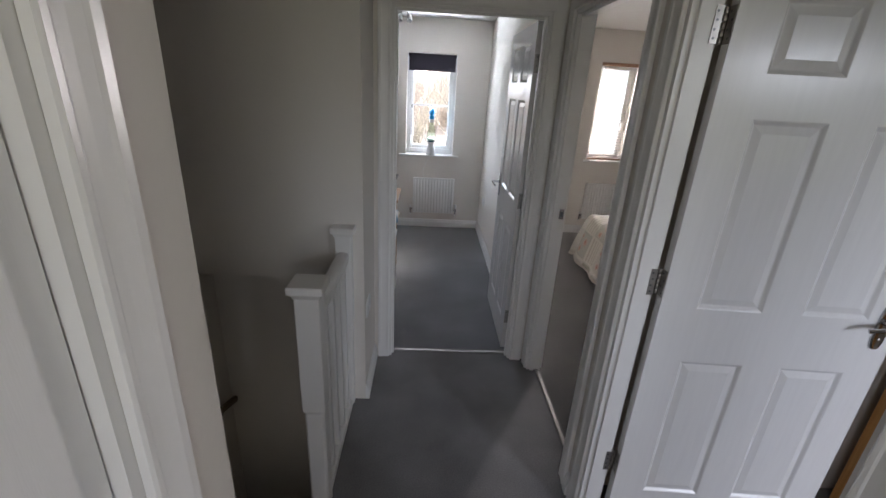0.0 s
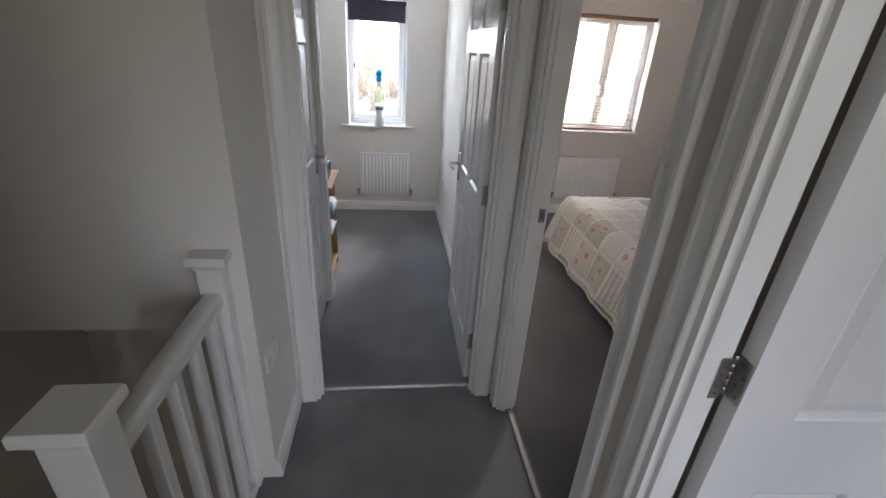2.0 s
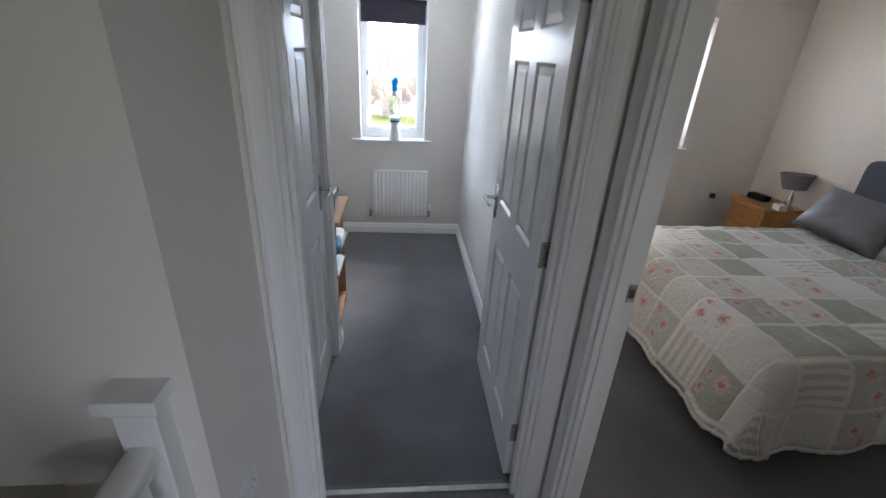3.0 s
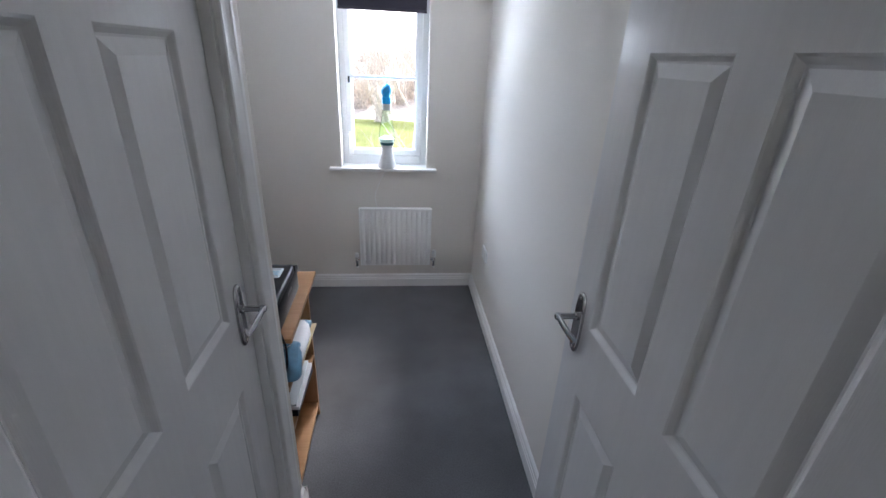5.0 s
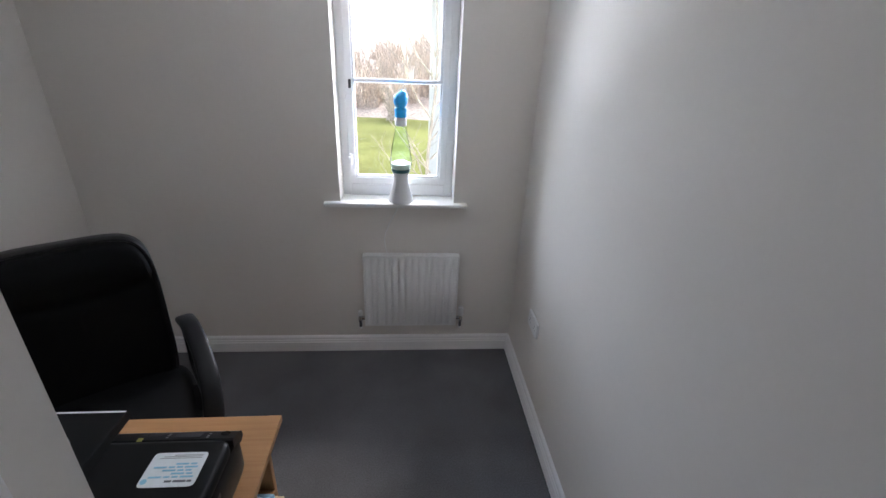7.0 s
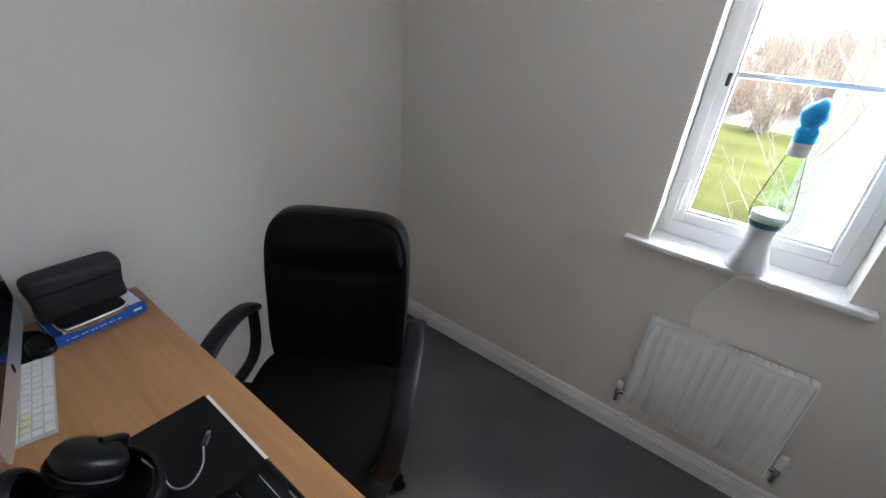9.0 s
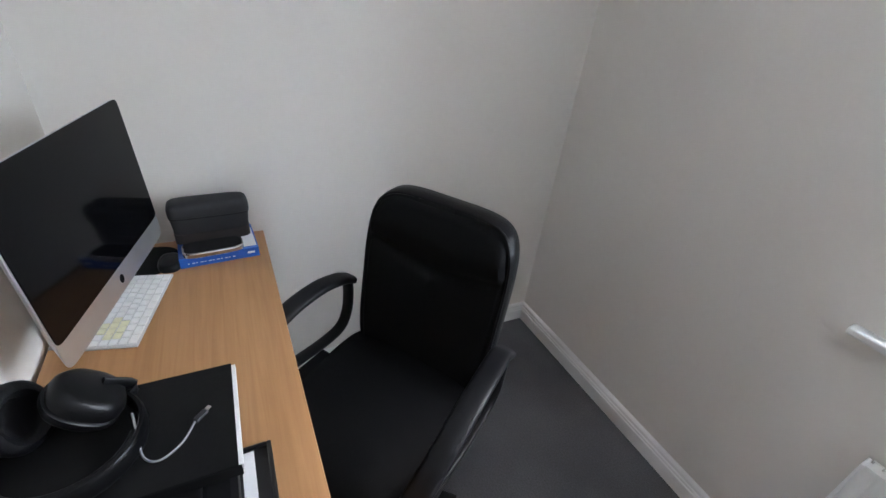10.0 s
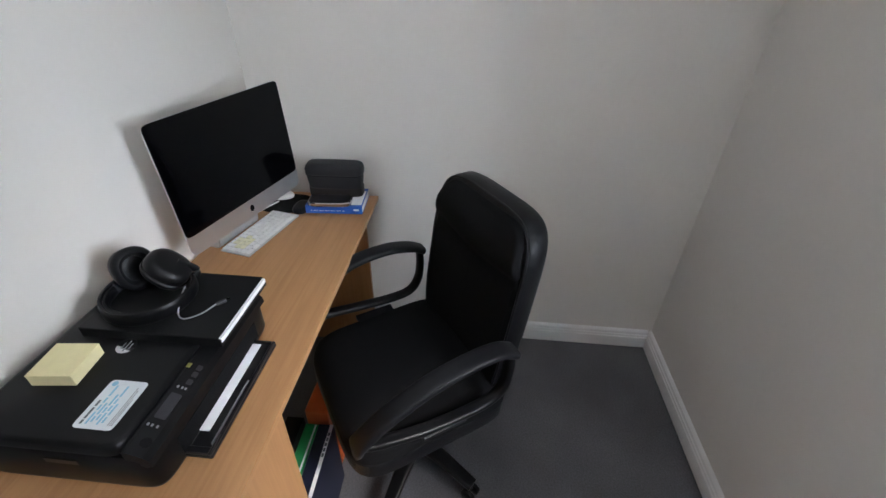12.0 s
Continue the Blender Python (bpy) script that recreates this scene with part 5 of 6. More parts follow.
# ---- things on the desk shelves and under the desk ----
def shelf_things():
    x = -0.165
    b = thing("wrapped_packet", pose(x + 0.014, 3.645, 0.5495, 0, 0, 1.5), "blue and white plastic-wrapped packet on the shelf", "packet")
    part("wrapper", pad(0.085, 0.180, [(0.006, 0.0), (0.0, 0.010), (0.0, 0.040), (0.012, 0.056), (0.04, 0.060)], power=7, n=32,
                        shape=lambda p: (p.x + 0.008 * math.sin(p.y * 30), p.y, p.z * (0.75 + 0.25 * math.cos(p.y * 9 + 0.6)))), M_PAPER, b, smooth=True)
    part("printed_end", pad(0.0862, 0.092, [(0.006, 0.001), (0.0, 0.010), (0.0, 0.040), (0.011, 0.0575), (0.04, 0.0615)], power=7, n=32, m=Matrix.Translation((0.0, -0.093, 0.001)),
                            shape=lambda p: (p.x + 0.008 * math.sin((p.y - 0.093) * 30), p.y, 0.001 + p.z * (0.75 + 0.25 * math.cos((p.y - 0.093) * 9 + 0.6)))), M_BLUEBAG, b, "blue printed end of the wrapper", smooth=True)
    part("printed_tip", pad(0.0862, 0.022, [(0.006, 0.001), (0.0, 0.010), (0.0, 0.034), (0.009, 0.044), (0.014, 0.046)], power=7, n=32, m=Matrix.Translation((0.0, 0.161, 0.001)),
                            shape=lambda p: (p.x + 0.008 * math.sin((p.y + 0.161) * 30), p.y, 0.001 + p.z * (0.80 + 0.25 * math.cos((p.y + 0.161) * 9 + 0.6)))), M_BLUEBAG, b, "blue printed tip of the wrapper", smooth=True)
    bars(b, "wrapper_print", M_PAPER, Matrix.Translation((0.0875, -0.06, 0.022)) @ Matrix.Rotation(radians(90), 4, "Z") @ Matrix.Rotation(radians(90), 4, "X"),
         [(-0.060 + 0.017 * k, -0.047 + 0.017 * k, 0.004, 0.006) for k in range(7)] + [(-0.050 + 0.012 * k, -0.041 + 0.012 * k, -0.006, 0.003) for k in range(7)])
    bm = bmesh.new()
    sweep(bm, [(0.02 + 0.02 * math.cos(a), -0.04 + 0.02 * math.sin(a), 0.0635) for a in [2 * math.pi * k / 20 for k in range(20)]], 0.0035, 0.0006, (0, 0, 1), 3, 8)
    part("ring_print", bm, M_PAPER, b)
    f = thing("card_folder", pose(x + 0.022, 3.655, 0.5452, 0, 0, -1), "buff card folder poking out of the shelf", "folder")
    part("card", boxes((-0.09, 0.080, -0.13, 0.185, 0.0, 0.004), bevel=0.001), M_MANILA, f)
    for k, (dx, z, h, mat, lab) in enumerate(((0.005, 0.3655, 0.030, M_NAVY, "dark blue document box on the shelf"), (0.008, 0.396, 0.014, M_PAPER, "white paper stack on the shelf"), (-0.005, 0.4105, 0.010, M_LABEL, "pale magazine on the shelf"))):
        p = thing("paper_stack" if k == 1 else "document_box" if k == 0 else "magazine", pose(x + dx, 3.63, z, 0, 0, 1.5 * k - 2), lab, "papers")
        part("sheet_block", boxes((-0.075, 0.082, -0.135, 0.12, 0, h), bevel=0.001), mat, p)
    names = (("ring_binder", M_NAVY, 0.305, 0.050, "navy binder with a white spine strip standing under the desk"), ("green_folder", M_GREEN, 0.30, 0.042, "green folder standing under the desk"),
             ("black_folder", M_PLASTIC, 0.33, 0.055, "black folder standing under the desk"), ("orange_folder", M_ORANGE, 0.345, 0.075, "orange-red folder standing under the desk"),
             ("yellow_folder", M_YELLOWCARD, 0.44, 0.022, "yellow folder standing under the desk"))
    y = 3.872
    for i, (name, mat, h, w, lab) in enumerate(names):
        e = thing(name, pose(-0.318 if i != 3 else -0.560, y if i != 3 else 3.842, 0.0, 0, 0, 2 - i), lab, "folder", group="folders under the desk")
        part("cover", boxes((-0.23, 0.0, -w, 0.0, 0.0, h), bevel=0.002), mat, e)
        if i == 0:
            part("spine_strip", boxes((-0.229, -0.001, -0.0125, -0.0015, h, h + 0.0015)), M_PAPER, e, "white strip with dark lettering")
            part("lettering", boxes(*[(-0.20 + 0.017 * k, -0.188 + 0.017 * k, -0.0105, -0.0035, h + 0.0015, h + 0.002) for k in range(5)]), M_INK, e)
        elif i == 1:
            part("page_block", boxes((-0.226, -0.003, -0.010, -0.005, h - 0.001, h + 0.002)), M_PAPER, e)
        y -= w + 0.006


shelf_things()


# ---- office chair ----
def office_chair():
    """Local: faces -y, origin on the floor under the column."""
    e = thing("office_chair", pose(-0.655, 4.115, 0.0, 0, 0, 34), "black padded leather office chair with looped arms", "office chair")

    def lean(p):
        # backrest: pad drawn in x, height, depth, then stood up, leaning back and hollowed for the spine
        h = p.y + 0.30
        depth = 0.150 + 0.10 * h + 0.10 * max(h - 0.15, 0) ** 2 * 1.2
        hollow = 0.022 * (p.x / 0.24) ** 2
        return Vector((p.x * (1.0 + 0.05 * math.sin(h * 4.5)), depth - hollow + 0.03 - p.z, 0.455 + h))

    back = pad(0.213, 0.289, [(0.02, -0.040), (0.006, -0.036), (0.0, -0.024), (0.0, 0.012), (0.006, 0.026)], power=6, n=72, shape=lean)
    b = part("backrest", back, M_LEATHER, e, "black leather-edged backrest", smooth=True)
    def lean_in(p):
        q = lean(p)
        h = p.y + 0.30
        # padded head roll above a crease that dips in the middle
        crease = 0.43 - 0.035 * math.cos(p.x / 0.21 * math.pi / 2) + 0.012
        roll = 0.020 * math.exp(-((h - 0.500) / 0.055) ** 2) - 0.011 * math.exp(-((h - crease) / 0.018) ** 2)
        q.y -= roll
        return q

    inner = pad(0.201, 0.277, [(0.0, 0.018), (0.004, 0.030)] + [(0.01 + 0.0115 * k, 0.036 + 0.0003 * k) for k in range(17)], power=6, n=150, shape=lean_in)
    part("back_padding", inner, M_MESH, b, "black fabric back padding with a head roll", smooth=True)
    bm = bmesh.new()
    loop = [lean(Vector((x, y, 0.026))) for x, y in superellipse(0.208, 0.284, 6, 72)]
    tube(bm, loop + [loop[0]], 0.0042, 6)
    part("piping", bm, M_LEATHER, b, smooth=True)
    seat = pad(0.246, 0.245, [(0.03, 0.372), (0.008, 0.380), (0.0, 0.40), (0.0, 0.455), (0.006, 0.472), (0.02, 0.484), (0.06, 0.492), (0.14, 0.490)], power=6, n=64,
               shape=lambda p: (p.x, p.y - 0.035, p.z + 0.052 - 0.03 * max(0, (-p.y - 0.12) / 0.13) ** 2 + 0.012 * max(0, p.y / 0.25)))
    s = part("seat", seat, M_MESH, e, "black fabric seat cushion", smooth=True)
    part("seat_edge", pad(0.2485, 0.2475, [(0.01, 0.376), (0.0, 0.382), (0.0, 0.428), (0.003, 0.432)], power=6, n=64, shape=lambda p: (p.x, p.y - 0.035, p.z + 0.052)), M_LEATHER, s, smooth=True)
    part("seat_pan", boxes((-0.17, 0.17, -0.20, 0.14, 0.424, 0.446), bevel=0.008), M_PLASTIC, e)
    part("tilt_box", boxes((-0.065, 0.065, -0.10, 0.11, 0.375, 0.423), bevel=0.012, segments=2), M_PLASTIC, e)
    for sgn in (-1, 1):
        x = 0.262 * sgn
        top = smooth_path([(x, 0.158, 0.733), (x, 0.112, 0.755), (x * 1.02, 0.03, 0.766), (x * 1.03, -0.08, 0.752), (x * 1.02, -0.18, 0.708), (x * 0.985, -0.234, 0.660), (x * 0.95, -0.260, 0.622), (x * 0.90, -0.266, 0.592)], 6)
        bm = bmesh.new()
        sweep(bm, top, 0.028, 0.012, (1, 0, 0), 3.2, 16)
        arm = part("armrest", bm, M_ARM, e, "curved black plastic armrest", smooth=True)
        loop = smooth_path([(x * 0.91, -0.262, 0.612), (x * 0.94, -0.235, 0.596), (x * 0.97, -0.18, 0.588), (x * 0.99, -0.09, 0.574), (x * 0.99, 0.03, 0.564), (x * 0.99, 0.104, 0.572), (x, 0.140, 0.612), (x, 0.150, 0.675), (x, 0.148, 0.728)], 6)
        bm = bmesh.new()
        sweep(bm, loop, 0.017, 0.011, (1, 0, 0), 3.2, 14)
        part("arm_loop", bm, M_PLASTIC, arm, smooth=True)
        part("arm_bracket", boxes((min(x * 0.6, x), max(x * 0.6, x), -0.10, 0.03, 0.522, 0.538), bevel=0.003), M_PLASTIC, arm)
    bm = bmesh.new()
    sweep(bm, smooth_path([(0, 0.08, 0.40), (0, 0.19, 0.395), (0, 0.232, 0.44), (0, 0.225, 0.58)], 6), 0.035, 0.006, (1, 0, 0), 4, 12)
    part("back_bar", bm, M_PLASTIC, e, smooth=True)
    bm = bmesh.new()
    lathe(bm, [(0.030, 0.10), (0.030, 0.20), (0.024, 0.205), (0.024, 0.35), (0.018, 0.352), (0.018, 0.378)], 20)
    part("gas_column", bm, M_PLASTIC, e, smooth=True)
    bm = bmesh.new()
    lathe(bm, [(0.034, 0.075), (0.045, 0.085), (0.045, 0.118), (0.034, 0.128)], 20)
    hub = part("base_hub", bm, M_PLASTIC, e, smooth=True)
    for k in range(5):
        a = radians(57 - 34 + 72 * k)
        d = Vector((math.cos(a), math.sin(a), 0))
        side = Vector((-d.y, d.x, 0))
        bm = bmesh.new()
        sweep(bm, [d * 0.03 + Vector((0, 0, 0.105)), d * 0.12 + Vector((0, 0, 0.098)), d * 0.25 + Vector((0, 0, 0.074))], 0.031, 0.018, side, 4, 12, lambda t: 1 - 0.3 * t)
        leg = part("base_leg", bm, M_PLASTIC, e, smooth=True)
        c = d * 0.243
        bm = bmesh.new()
        tube(bm, [c + Vector((0, 0, 0.05)), c + Vector((0, 0, 0.08))], 0.008, 8)
        for off in (-0.016, 0.016):
            m = Matrix.Translation(c + side * off + Vector((0, 0, 0.0255))) @ side.to_track_quat("Z", "X").to_matrix().to_4x4()
            lathe(bm, [(0.020, -0.010), (0.025, -0.007), (0.025, 0.007), (0.020, 0.010)], 18, m)
        part("castor", bm, M_PLASTIC, leg, "twin-wheel castor", smooth=True)
    return e


office_chair()


# ---- lava lamp ----
def lava_lamp():
    e = thing("lava_lamp", pose(0.218, 5.175, WIN[2]), "silver-white lava lamp with blue wax on the window sill", "lava lamp")
    bm = bmesh.new()
    lathe(bm, [(0.060, 0.0), (0.0625, 0.004), (0.0615, 0.016), (0.052, 0.045), (0.040, 0.085), (0.0355, 0.110), (0.0355, 0.125), (0.039, 0.144), (0.042, 0.152)], 36)
    part("base", bm, M_LAMPBASE, e, "white metal base", smooth=True)
    bm = bmesh.new()
    lathe(bm, [(0.042, 0.1525), (0.0445, 0.156), (0.047, 0.166), (0.047, 0.171)], 36)
    part("lower_wax", bm, M_TEAL, e, "dark teal wax ring", smooth=True)
    bm = bmesh.new()
    lathe(bm, [(0.048, 0.1715), (0.0545, 0.190), (0.0530, 0.215), (0.043, 0.280), (0.032, 0.335), (0.0255, 0.376)], 40)
    g = part("glass_bottle", bm, M_LAMPGLASS, e, "clear glass bottle of pale liquid", smooth=True)
    g.visible_shadow = False
    bm = bmesh.new()
    lathe(bm, [(0.043, 0.1718), (0.049, 0.184), (0.046, 0.197), (0.028, 0.206), (0.008, 0.208)], 28)
    part("settled_wax", bm, M_WHITEWAX, e, "milky settled wax", smooth=True)
    bm = bmesh.new()
    lathe(bm, [(0.0265, 0.3765), (0.0280, 0.381), (0.0275, 0.412), (0.0260, 0.415)], 32)
    part("collar", bm, M_LAMPBASE, e, "pale grey collar", smooth=True)
    bm = bmesh.new()
    lathe(bm, [(0.0265, 0.4152), (0.0285, 0.418), (0.0280, 0.438), (0.030, 0.448), (0.026, 0.458), (0.019, 0.463)], 28)
    part("cap", bm, M_BLUEWAX, e, "blue cap", smooth=True)
    bm = bmesh.new()
    bmesh.ops.create_icosphere(bm, subdivisions=3, radius=0.0335, matrix=Matrix.Translation((0, 0, 0.493)))
    for v in bm.verts:
        p = v.co - Vector((0, 0, 0.493))
        tip = max(p.z, 0) / 0.0335
        v.co += p.normalized() * 0.0045 * noise.noise(p * 60) + Vector((0.010 * tip ** 2 - 0.45 * p.x * tip ** 3, -0.45 * p.y * tip ** 3, 0.35 * p.z))
    part("blue_ornament", bm, M_BLUEWAX, e, "lumpy bright blue ornament", smooth=True)
    bm = bmesh.new()
    tube(bm, smooth_path([(0.0, -0.03, 0.004), (-0.01, -0.056, 0.002), (-0.02, -0.0585, -0.03), (-0.06, -0.0215, -0.12), (-0.085, -0.0215, -0.20), (-0.075, -0.0215, -0.29)], 6), 0.0022, 6)
    part("lead", bm, M_WHITEPLASTIC, e, "thin white lead hanging below the sill", smooth=True)


lava_lamp()


# ---- bedroom ----
def quilt_material():
    """Patchwork: squares of plain, floral and striped cotton in sage, cream and rose, laid out in the cloth's own metres."""
    m = bpy.data.materials.new("patchwork_quilt")
    m.use_nodes = True
    nodes, links = m.node_tree.nodes, m.node_tree.links
    bsdf = nodes["Principled BSDF"]
    bsdf.inputs["Roughness"].default_value = 0.9
    bsdf.inputs["Specular IOR Level"].default_value = 0.15
    uv = nodes.new("ShaderNodeUVMap")

    def math_node(op, a, b=None, c=None):
        n = nodes.new("ShaderNodeMath")
        n.operation = op
        for i, v in enumerate((a, b, c)):
            if v is None:
                continue
            if isinstance(v, (int, float)):
                n.inputs[i].default_value = v
            else:
                links.new(v, n.inputs[i])
        return n.outputs[0]

    def mix(fac, a, b):
        n = nodes.new("ShaderNodeMix")
        n.data_type = "RGBA"
        for sock, v in ((n.inputs["Factor"], fac), (n.inputs[6], a), (n.inputs[7], b)):
            if isinstance(v, tuple):
                sock.default_value = (*v, 1)
            elif isinstance(v, (int, float)):
                sock.default_value = v
            else:
                links.new(v, sock)
        return n.outputs[2]

    sep = nodes.new("ShaderNodeSeparateXYZ")
    links.new(uv.outputs[0], sep.inputs[0])
    size = 0.245
    u, v = math_node("DIVIDE", sep.outputs[0], size), math_node("DIVIDE", sep.outputs[1], size)
    cu, cv = math_node("FLOOR", u), math_node("FLOOR", v)
    fu, fv = math_node("FRACT", u), math_node("FRACT", v)
    cell = nodes.new("ShaderNodeCombineXYZ")
    links.new(cu, cell.inputs[0])
    links.new(cv, cell.inputs[1])
    white = nodes.new("ShaderNodeTexWhiteNoise")
    white.noise_dimensions = "2D"
    links.new(cell.outputs[0], white.inputs["Vector"])
    rnd = white.outputs["Value"]
    ramp = nodes.new("ShaderNodeValToRGB")
    ramp.color_ramp.interpolation = "CONSTANT"
    tones = [(0.0, (0.47, 0.455, 0.42)), (0.18, (0.275, 0.28, 0.235)), (0.36, (0.43, 0.405, 0.36)), (0.50, (0.36, 0.358, 0.318)), (0.66, (0.50, 0.49, 0.465)), (0.80, (0.265, 0.265, 0.22))]
    el = ramp.color_ramp.elements
    el[0].position, el[0].color = tones[0][0], (*tones[0][1], 1)
    el[1].position, el[1].color = tones[1][0], (*tones[1][1], 1)
    for p, c in tones[2:]:
        e = el.new(p)
        e.color = (*c, 1)
    links.new(rnd, ramp.inputs["Fac"])
    base = ramp.outputs["Color"]
    # broad ticking stripes on some squares
    kind = math_node("FRACT", math_node("MULTIPLY", rnd, 7.3))
    ripple = math_node("SINE", math_node("MULTIPLY", fv, 31.4))
    striped = math_node("GREATER_THAN", kind, 0.84)
    base = mix(striped, base, (0.50, 0.475, 0.43))
    base = mix(math_node("MULTIPLY", math_node("MULTIPLY", striped, math_node("GREATER_THAN", ripple, 0.1)), 0.8), base, (0.36, 0.34, 0.285))
    # fine sprigged print over the rest
    wob = nodes.new("ShaderNodeTexNoise")
    wob.inputs["Scale"].default_value, wob.inputs["Detail"].default_value = 70.0, 3
    links.new(uv.outputs[0], wob.inputs["Vector"])
    fine = math_node("MULTIPLY", math_node("GREATER_THAN", wob.outputs["Fac"], 0.55), math_node("MULTIPLY", math_node("GREATER_THAN", kind, 0.30), math_node("LESS_THAN", kind, 0.84)))
    base = mix(math_node("MULTIPLY", fine, 0.45), base, (0.33, 0.30, 0.23))
    # small loose roses on about half of the squares
    sage = math_node("MULTIPLY", math_node("GREATER_THAN", rnd, 0.18), math_node("LESS_THAN", rnd, 0.36))
    floral = math_node("MULTIPLY", math_node("MAXIMUM", sage, math_node("MULTIPLY", math_node("GREATER_THAN", rnd, 0.44), math_node("LESS_THAN", rnd, 0.74))), math_node("LESS_THAN", kind, 0.84))
    hue = nodes.new("ShaderNodeSeparateXYZ")
    links.new(white.outputs["Color"], hue.inputs[0])
    for k, (cx, cy, big) in enumerate(((0.36, 0.36, 0.62), (0.70, 0.68, 0.50), (0.26, 0.78, 0.40))):
        du = math_node("SUBTRACT", fu, math_node("ADD", cx - 0.08, math_node("MULTIPLY", hue.outputs[k % 3], 0.2)))
        dv = math_node("SUBTRACT", fv, math_node("ADD", cy - 0.08, math_node("MULTIPLY", hue.outputs[(k + 1) % 3], 0.2)))
        dist = math_node("SQRT", math_node("ADD", math_node("MULTIPLY", du, du), math_node("MULTIPLY", dv, dv)))
        dist = math_node("DIVIDE", math_node("ADD", dist, math_node("MULTIPLY", math_node("SUBTRACT", wob.outputs["Fac"], 0.5), 0.34)), big)
        base = mix(math_node("MULTIPLY", math_node("MULTIPLY", math_node("LESS_THAN", dist, 0.30), floral), 0.4), base, (0.52, 0.43, 0.36))
        base = mix(math_node("MULTIPLY", math_node("MULTIPLY", math_node("LESS_THAN", dist, 0.19), floral), 0.75), base, (0.43, 0.25, 0.20))
        base = mix(math_node("MULTIPLY", math_node("MULTIPLY", math_node("LESS_THAN", dist, 0.09), floral), 0.75), base, (0.28, 0.10, 0.08))
    leaf = nodes.new("ShaderNodeTexNoise")
    leaf.inputs["Scale"].default_value, leaf.inputs["Detail"].default_value = 30.0, 2
    links.new(uv.outputs[0], leaf.inputs["Vector"])
    leaves = math_node("MULTIPLY", math_node("GREATER_THAN", leaf.outputs["Fac"], 0.63), floral)
    base = mix(math_node("MULTIPLY", leaves, 0.4), base, (0.24, 0.26, 0.20))
    # pale strips between the squares
    eu, ev = math_node("MINIMUM", fu, math_node("SUBTRACT", 1.0, fu)), math_node("MINIMUM", fv, math_node("SUBTRACT", 1.0, fv))
    edge = math_node("MINIMUM", eu, ev)
    seam = math_node("LESS_THAN", edge, 0.050)
    base = mix(math_node("MULTIPLY", seam, 0.6), base, (0.54, 0.52, 0.47))
    links.new(base, bsdf.inputs["Base Color"])
    # quilting relief
    puff = nodes.new("ShaderNodeTexNoise")
    puff.inputs["Scale"].default_value, puff.inputs["Detail"].default_value = 45.0, 2
    links.new(uv.outputs[0], puff.inputs["Vector"])
    soft = math_node("MULTIPLY", math_node("MINIMUM", edge, 0.08), 6.0)
    height = math_node("ADD", math_node("MULTIPLY", puff.outputs["Fac"], 0.8), soft)
    bump = nodes.new("ShaderNodeBump")
    bump.inputs["Strength"].default_value, bump.inputs["Distance"].default_value = 1.0, 0.009
    links.new(height, bump.inputs["Height"])
    links.new(bump.outputs[0], bsdf.inputs["Normal"])
    return m


M_QUILT = quilt_material()


